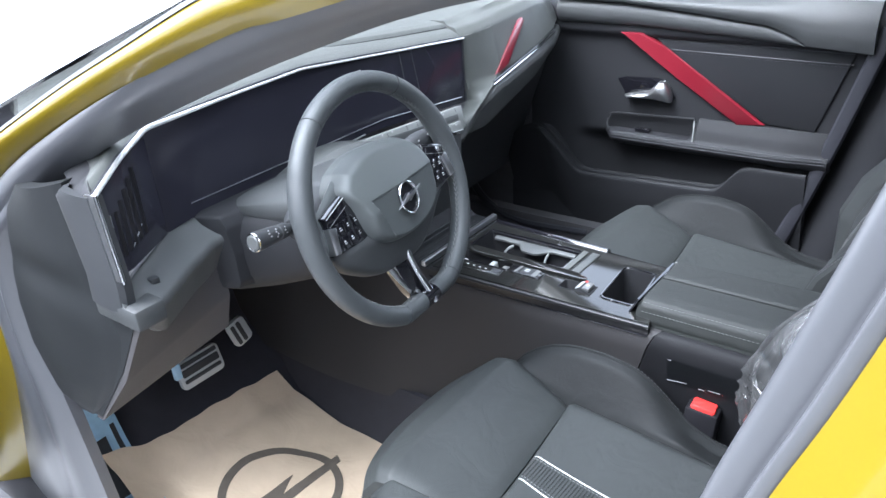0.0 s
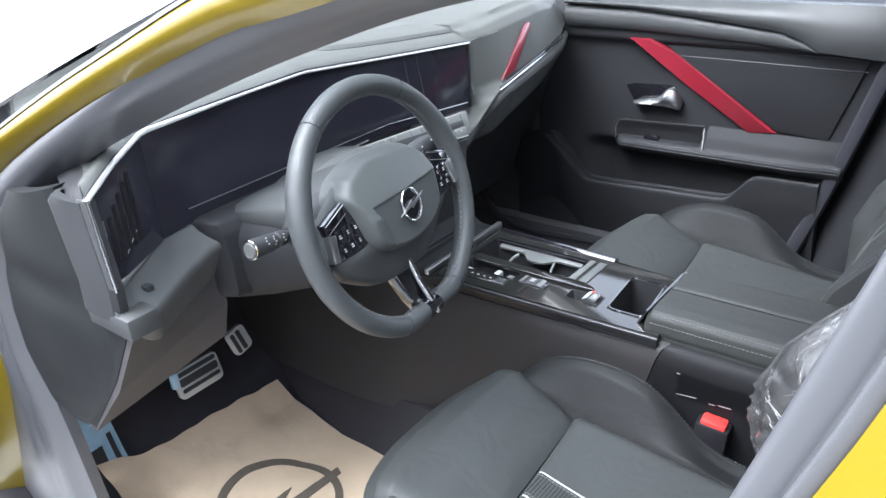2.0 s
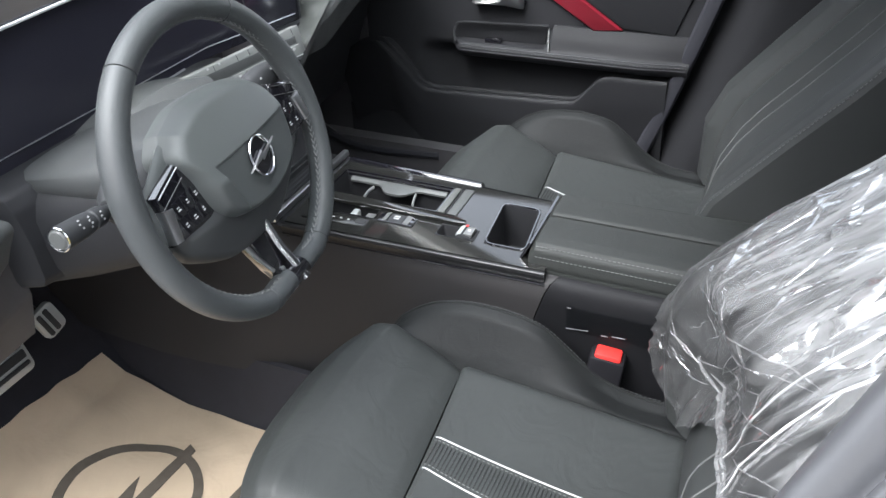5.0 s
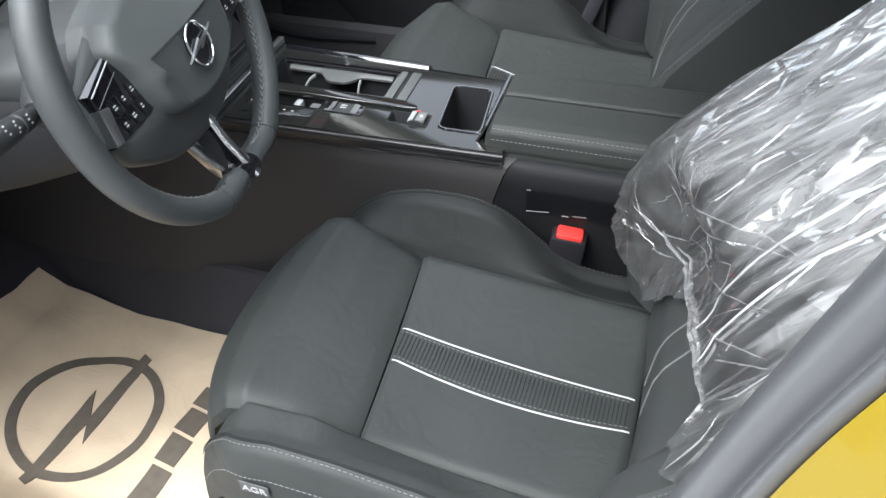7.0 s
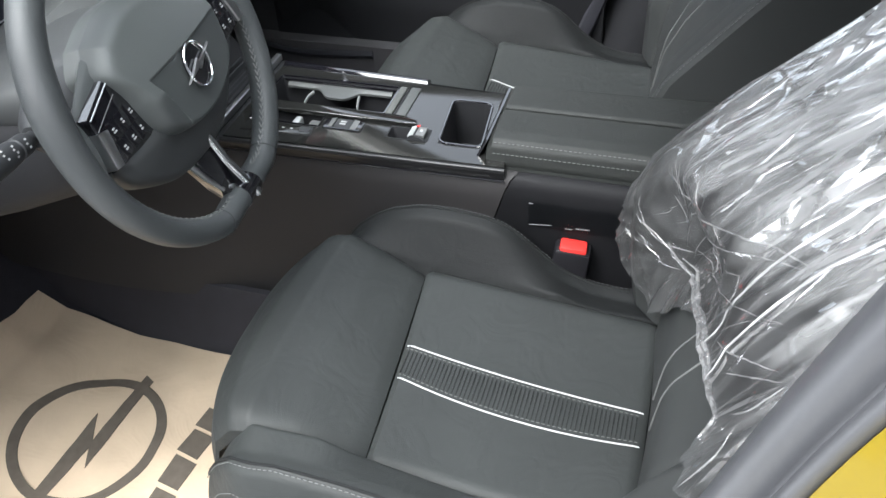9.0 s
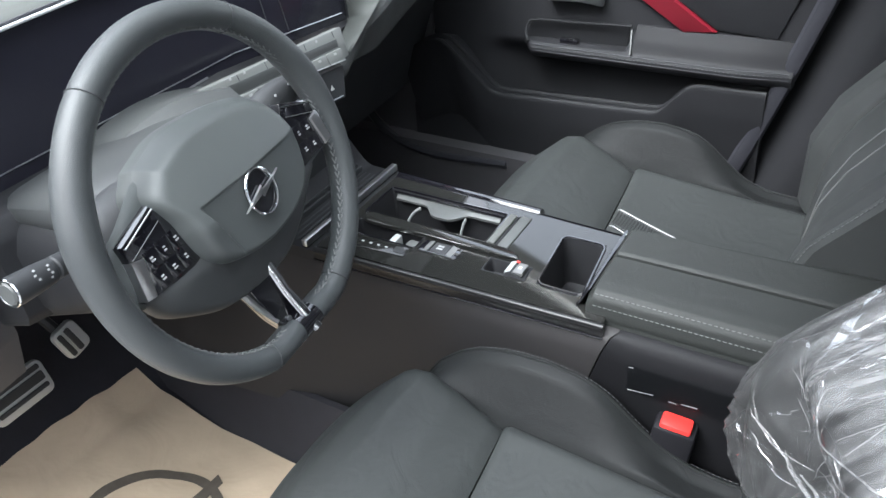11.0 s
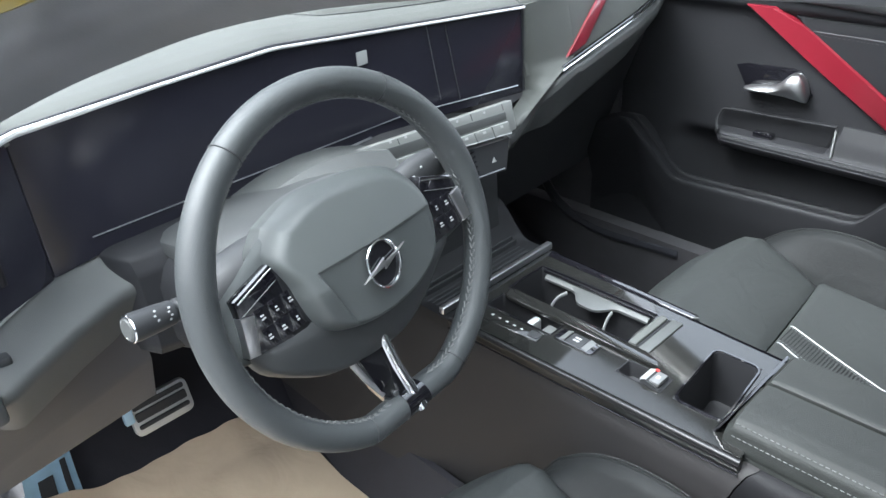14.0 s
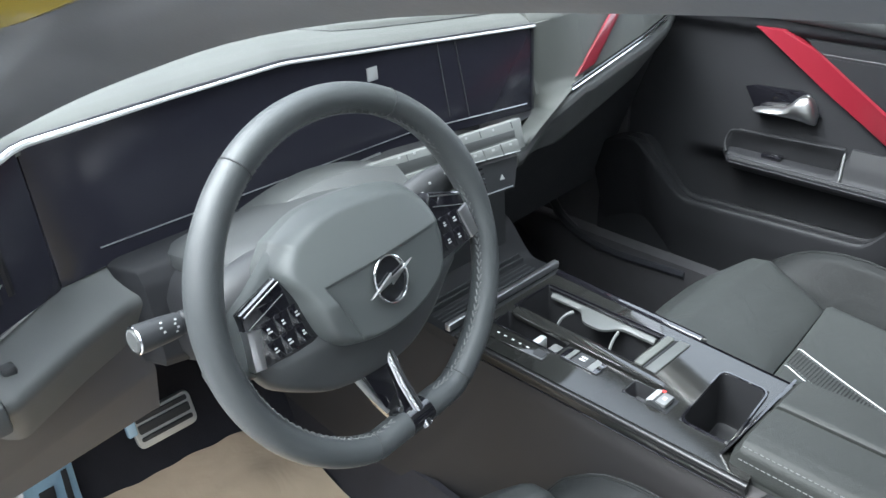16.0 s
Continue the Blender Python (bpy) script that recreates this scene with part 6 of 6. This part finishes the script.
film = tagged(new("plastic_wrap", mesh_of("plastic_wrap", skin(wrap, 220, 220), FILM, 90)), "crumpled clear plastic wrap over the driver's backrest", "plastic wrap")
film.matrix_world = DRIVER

# milk whitens these folds in place of the glints along them
CREASE = clear_material("wrap_crease", 1.5, 0.15, 150, 0.6, 0.20, 0.4)
PIPING_LINE = clear_material("piping_through_wrap", 1.5, 0.15, 150, 0.2, 0.5, 0.4)
ROPE = clear_material("wrap_gather", 1.4, 0.12, 160, 0.9, 0.16, 0.4)
strand = random.Random(5)


def fold(pts, fat, name="wrap_crease", mat=None, wobble=0.0):
    """One sharp fold, as a thin uneven ridge on the sheet."""
    fat *= 1.0 if mat else 0.7
    path = []
    for i, p in enumerate(spline([(x, 0, z) for x, z in pts], 30)):
        p.x += 0.4 * wobble * noise.noise((i * 0.9, 4, fat * 900))
        p.z += 0.4 * wobble * noise.noise((i * 0.8, 9, fat * 900))
        if abs(p.x) < 0.27 and ramp(p.x, LOWER) - 0.012 < p.z < 1.0:
            path.append(Vector((p.x, drape(p.x, p.z) + 0.3 * fat, p.z)))
    if len(path) > 4:
        n = len(path) - 1
        b = tubed(path, [fat * (0.2 + math.sin(math.pi * i / n) ** 0.7 * (0.8 + 0.7 * noise.noise((i * 0.7, fat * 5000, 1)))) for i in range(n + 1)], 5)
        local_part(name, b, mat or CREASE, film, "folded ridge of the wrap" if name == "wrap_crease" else "gathered rope of folds in the wrap")


# the gathered rope below, its tail, and the long taut folds that leave it
fold([(0.150, 0.462), (0.122, 0.447), (0.034, 0.462), (-0.053, 0.484), (-0.099, 0.497), (-0.153, 0.519), (-0.175, 0.512)], 0.0042, "wrap_gather", ROPE, 0.004)
fold([(0.130, 0.456), (0.060, 0.462), (0.0, 0.478), (-0.080, 0.497)], 0.0034, "wrap_gather", ROPE, 0.006)
fold([(0.100, 0.448), (0.030, 0.470), (-0.060, 0.492)], 0.0024, "wrap_gather", ROPE, 0.006)
for pts, fat in (([(0.123, 0.480), (0.064, 0.497), (-0.023, 0.542), (-0.105, 0.604)], 0.0010), ([(0.12, 0.52), (0.049, 0.554), (-0.024, 0.606), (-0.079, 0.645)], 0.0009), ([(0.084, 0.561), (0.02, 0.596), (-0.079, 0.645)], 0.0014),
                 ([(-0.038, 0.514), (-0.07, 0.566), (-0.1, 0.599)], 0.0006), ([(-0.054, 0.515), (-0.088, 0.539), (-0.148, 0.590)], 0.0012), ([(-0.106, 0.529), (-0.164, 0.596)], 0.0012), ([(0.04, 0.504), (0.075, 0.497), (0.111, 0.510)], 0.0009),
                 ([(0.189, 0.498), (0.177, 0.472), (0.141, 0.449), (0.126, 0.451)], 0.0013), ([(0.177, 0.447), (0.147, 0.431), (0.125, 0.441)], 0.0011), ([(0.183, 0.474), (0.157, 0.455), (0.124, 0.473)], 0.0013), ([(0.18, 0.546), (0.157, 0.535), (0.135, 0.531)], 0.0007),
                 ([(0.121, 0.467), (0.123, 0.536), (0.124, 0.597), (0.12, 0.641)], 0.0010), ([(-0.166, 0.544), (-0.182, 0.574), (-0.174, 0.603)], 0.0014), ([(-0.225, 0.506), (-0.216, 0.55), (-0.20, 0.57)], 0.0013)):
    fold(pts, fat, wobble=0.002)
# short crinkles that fan out over the inner bolster and down from the bright upper half
for k in range(26):
    x0, z0 = strand.uniform(0.12, 0.20), strand.uniform(0.46, 0.68)
    l, a = strand.uniform(0.025, 0.07), radians(strand.uniform(50, 115))
    fold([(x0, z0), (x0 + 0.5 * l * math.cos(a) + strand.uniform(-0.003, 0.003), z0 + 0.5 * l * math.sin(a)), (x0 + l * math.cos(a), z0 + l * math.sin(a))], strand.uniform(0.0003, 0.0006))
for k in range(18):
    x0, z0 = strand.uniform(-0.06, 0.12), strand.uniform(0.53, 0.72)
    l, a = strand.uniform(0.02, 0.06), radians(strand.uniform(20, 75))
    fold([(x0, z0), (x0 + 0.5 * l * math.cos(a), z0 + 0.5 * l * math.sin(a) + strand.uniform(-0.004, 0.004)), (x0 + l * math.cos(a), z0 + l * math.sin(a))], strand.uniform(0.0003, 0.0007))

# two whitish ridges on the sheet, added for the seat piping seen through it
for x0 in (-0.030, -0.081):
    fold([(x0, 0.485), (x0 + 0.001, 0.62), (x0, 0.80), (x0 - 0.001, 0.99)], 0.0020, mat=PIPING_LINE)

# long fine streaks that run up the bright upper half
for k in range(20):
    x0, z0 = strand.uniform(-0.10, 0.19), strand.uniform(0.53, 0.70)
    l, a = strand.uniform(0.06, 0.20), radians(strand.uniform(72, 112))
    b = strand.uniform(-0.012, 0.012)
    fold([(x0, z0), (x0 + 0.5 * l * math.cos(a) + b, z0 + 0.5 * l * math.sin(a)), (x0 + l * math.cos(a), z0 + l * math.sin(a))], strand.uniform(0.0003, 0.0006), wobble=0.0012)

# ---- belt buckle beside the driver's seat ----
buckle = thing("seat_belt_buckle", "red-topped black seat belt buckle beside the driver's seat", "belt buckle", pose(-0.104, -0.366, 0.547, 6, 0, 4))
local_part("buckle_body", boxed((-0.017, -0.027, -0.10), (0.017, 0.027, 0.058), 0.006), SLAT, buckle)
local_part("release_button", boxed((-0.013, -0.020, 0.05), (0.013, 0.020, 0.064), 0.004), RED_PLASTIC, buckle, "bright red release button")

# ---- pedals ----
def pedal(name, label, x0, x1, z0, z1, y, tilt, lean, bars):
    p = thing(name, label, "pedal", pose((x0 + x1) / 2, y, (z0 + z1) / 2, tilt, lean, 0))
    w, h = x1 - x0, z1 - z0
    local_part("pad", slabbed(rounded(w, h, 0.012, 4), 0.010, lambda a, b, c: Vector((a, -c, b)), 0.003), SILVER, p, "brushed metal pad")
    for k, (c, t) in enumerate(bars):
        if w > h:
            local_part("rubber_insert", slabbed(rounded(w * 0.86, t, 0.003, 3, 0, c), 0.0125, lambda a, b, c: Vector((a, -c, b)), 0.001), DARK, p, "black rubber insert")
        else:
            local_part("rubber_insert", slabbed(rounded(t, h * 0.80, 0.003, 3, c, 0), 0.0125, lambda a, b, c: Vector((a, -c, b)), 0.001), DARK, p, "black rubber insert")
    local_part("lever", tubed([(0, 0.01, 0), (0, 0.06, 0.10), (0, 0.09, 0.25)], 0.009, 8), DARK, p)


pedal("brake_pedal", "wide metal brake pedal with black rubber inserts", -0.474, -0.370, 0.508, 0.570, 0.566, -14, 0, ((0.021, 0.009), (0.004, 0.016), (-0.014, 0.008)))
pedal("accelerator_pedal", "narrow metal accelerator pedal with black rubber inserts", -0.336, -0.290, 0.534, 0.594, 0.565, -8, -14, ((-0.012, 0.009), (0.003, 0.010)))
part_p = new("film_scrap", mesh_of("film_scrap", boxed((-0.486, 0.548, 0.545), (-0.470, 0.560, 0.580), 0.003), BLUE_FILM))
tagged(part_p, "scrap of blue film on the brake pedal's edge", "film scrap")

# ---- paper floor mat with a printed ring and bars ----
def mat_z(x, y):
    ground = floor_z(y) + max(0.0, SILL_Z - floor_z(y) + 0.004) * smooth(x, -0.535, -0.66)
    return ground + 0.016 * smooth(y, 0.56, 0.64) * smooth(x, -0.50, -0.58) + 0.006 + 0.006 * noise.noise((x * 7, y * 7, 2)) + 0.004 * noise.noise((x * 19, y * 15, 5)) + 0.010 * math.exp(-(((y - 0.56) / 0.05) ** 2)) * (0.5 + noise.noise((x * 5, 1, 1)))


def paper(u, v):
    x = -0.700 + 0.525 * u + 0.02 * (v - 0.5)
    x += (-0.618 + 0.443 * u - x) * smooth(v, 0.35, 1.0)
    y = -0.02 + ramp(u, [(0, 0.705), (0.15, 0.695), (1, 0.70)]) * v
    x += 0.004 * noise.noise((v * 6, 0, 9)) * (1 if u in (0, 1) else 0)
    y += 0.004 * noise.noise((u * 8, 3, 0)) * (1 if v == 1 else 0) - 0.03 * u * v
    return (x, y, mat_z(x, y))


mat = thing("paper_mat", "creased brown paper floor mat with a dark printed ring", "floor mat", pose(-0.38, 0.33, 0.268))
part("sheet", sheeted(paper, 50, 80, (0, 0, -0.0012)), PAPER, mat)


def printed(outline, n=1):
    """A printed shape that lies on the paper's creases."""
    b = bmesh.new()
    f = b.faces.new([b.verts.new((x, y, 0)) for x, y in outline])
    bmesh.ops.triangulate(b, faces=[f])
    for _ in range(n):
        bmesh.ops.subdivide_edges(b, edges=b.edges[:], cuts=2, use_grid_fill=True)
    top = bmesh.ops.extrude_face_region(b, geom=b.faces[:])
    bmesh.ops.translate(b, vec=(0, 0, 1), verts=[v for v in top["geom"] if isinstance(v, bmesh.types.BMVert)])
    for v in b.verts:
        v.co.z = mat_z(v.co.x, v.co.y) + (0.0022 if v.co.z > 0.5 else 0.0006)
    return b


RING, RAD = Vector((-0.409, 0.396, 0)), 0.131
bm = bmesh.new()
rows = []
for k in range(72):
    a = 2 * math.pi * k / 72
    d = Vector((math.cos(a), math.sin(a), 0))
    ring = []
    for r, h in ((RAD - 0.017, 0.0006), (RAD - 0.017, 0.0022), (RAD - 0.008, 0.0022), (RAD, 0.0022), (RAD, 0.0006)):
        p = RING + d * r
        ring.append((p.x, p.y, mat_z(p.x, p.y) + h))
    rows.append(ring)
loft(bm, rows + rows[:1], True, False)
bmesh.ops.remove_doubles(bm, verts=bm.verts, dist=1e-6)
part("printed_ring", bm, PRINT, mat, "dark printed ring")
part("printed_bar", printed([(-0.551, 0.426), (-0.360, 0.413), (-0.411, 0.389), (-0.262, 0.374), (-0.272, 0.354), (-0.462, 0.369), (-0.426, 0.386), (-0.559, 0.405)], 2), PRINT, mat, "dark printed slanted bar")
for x0, x1 in ((-0.530, -0.462), (-0.452, -0.400), (-0.392, -0.344), (-0.336, -0.296)):
    part("printed_block", printed([(x0, 0.236 - (x0 + 0.53) * 0.03), (x1, 0.232 - (x1 + 0.53) * 0.03), (x1 - 0.008, 0.190 - (x1 + 0.53) * 0.03), (x0 - 0.008, 0.194 - (x0 + 0.53) * 0.03)], 1), PRINT, mat, "plain printed block")
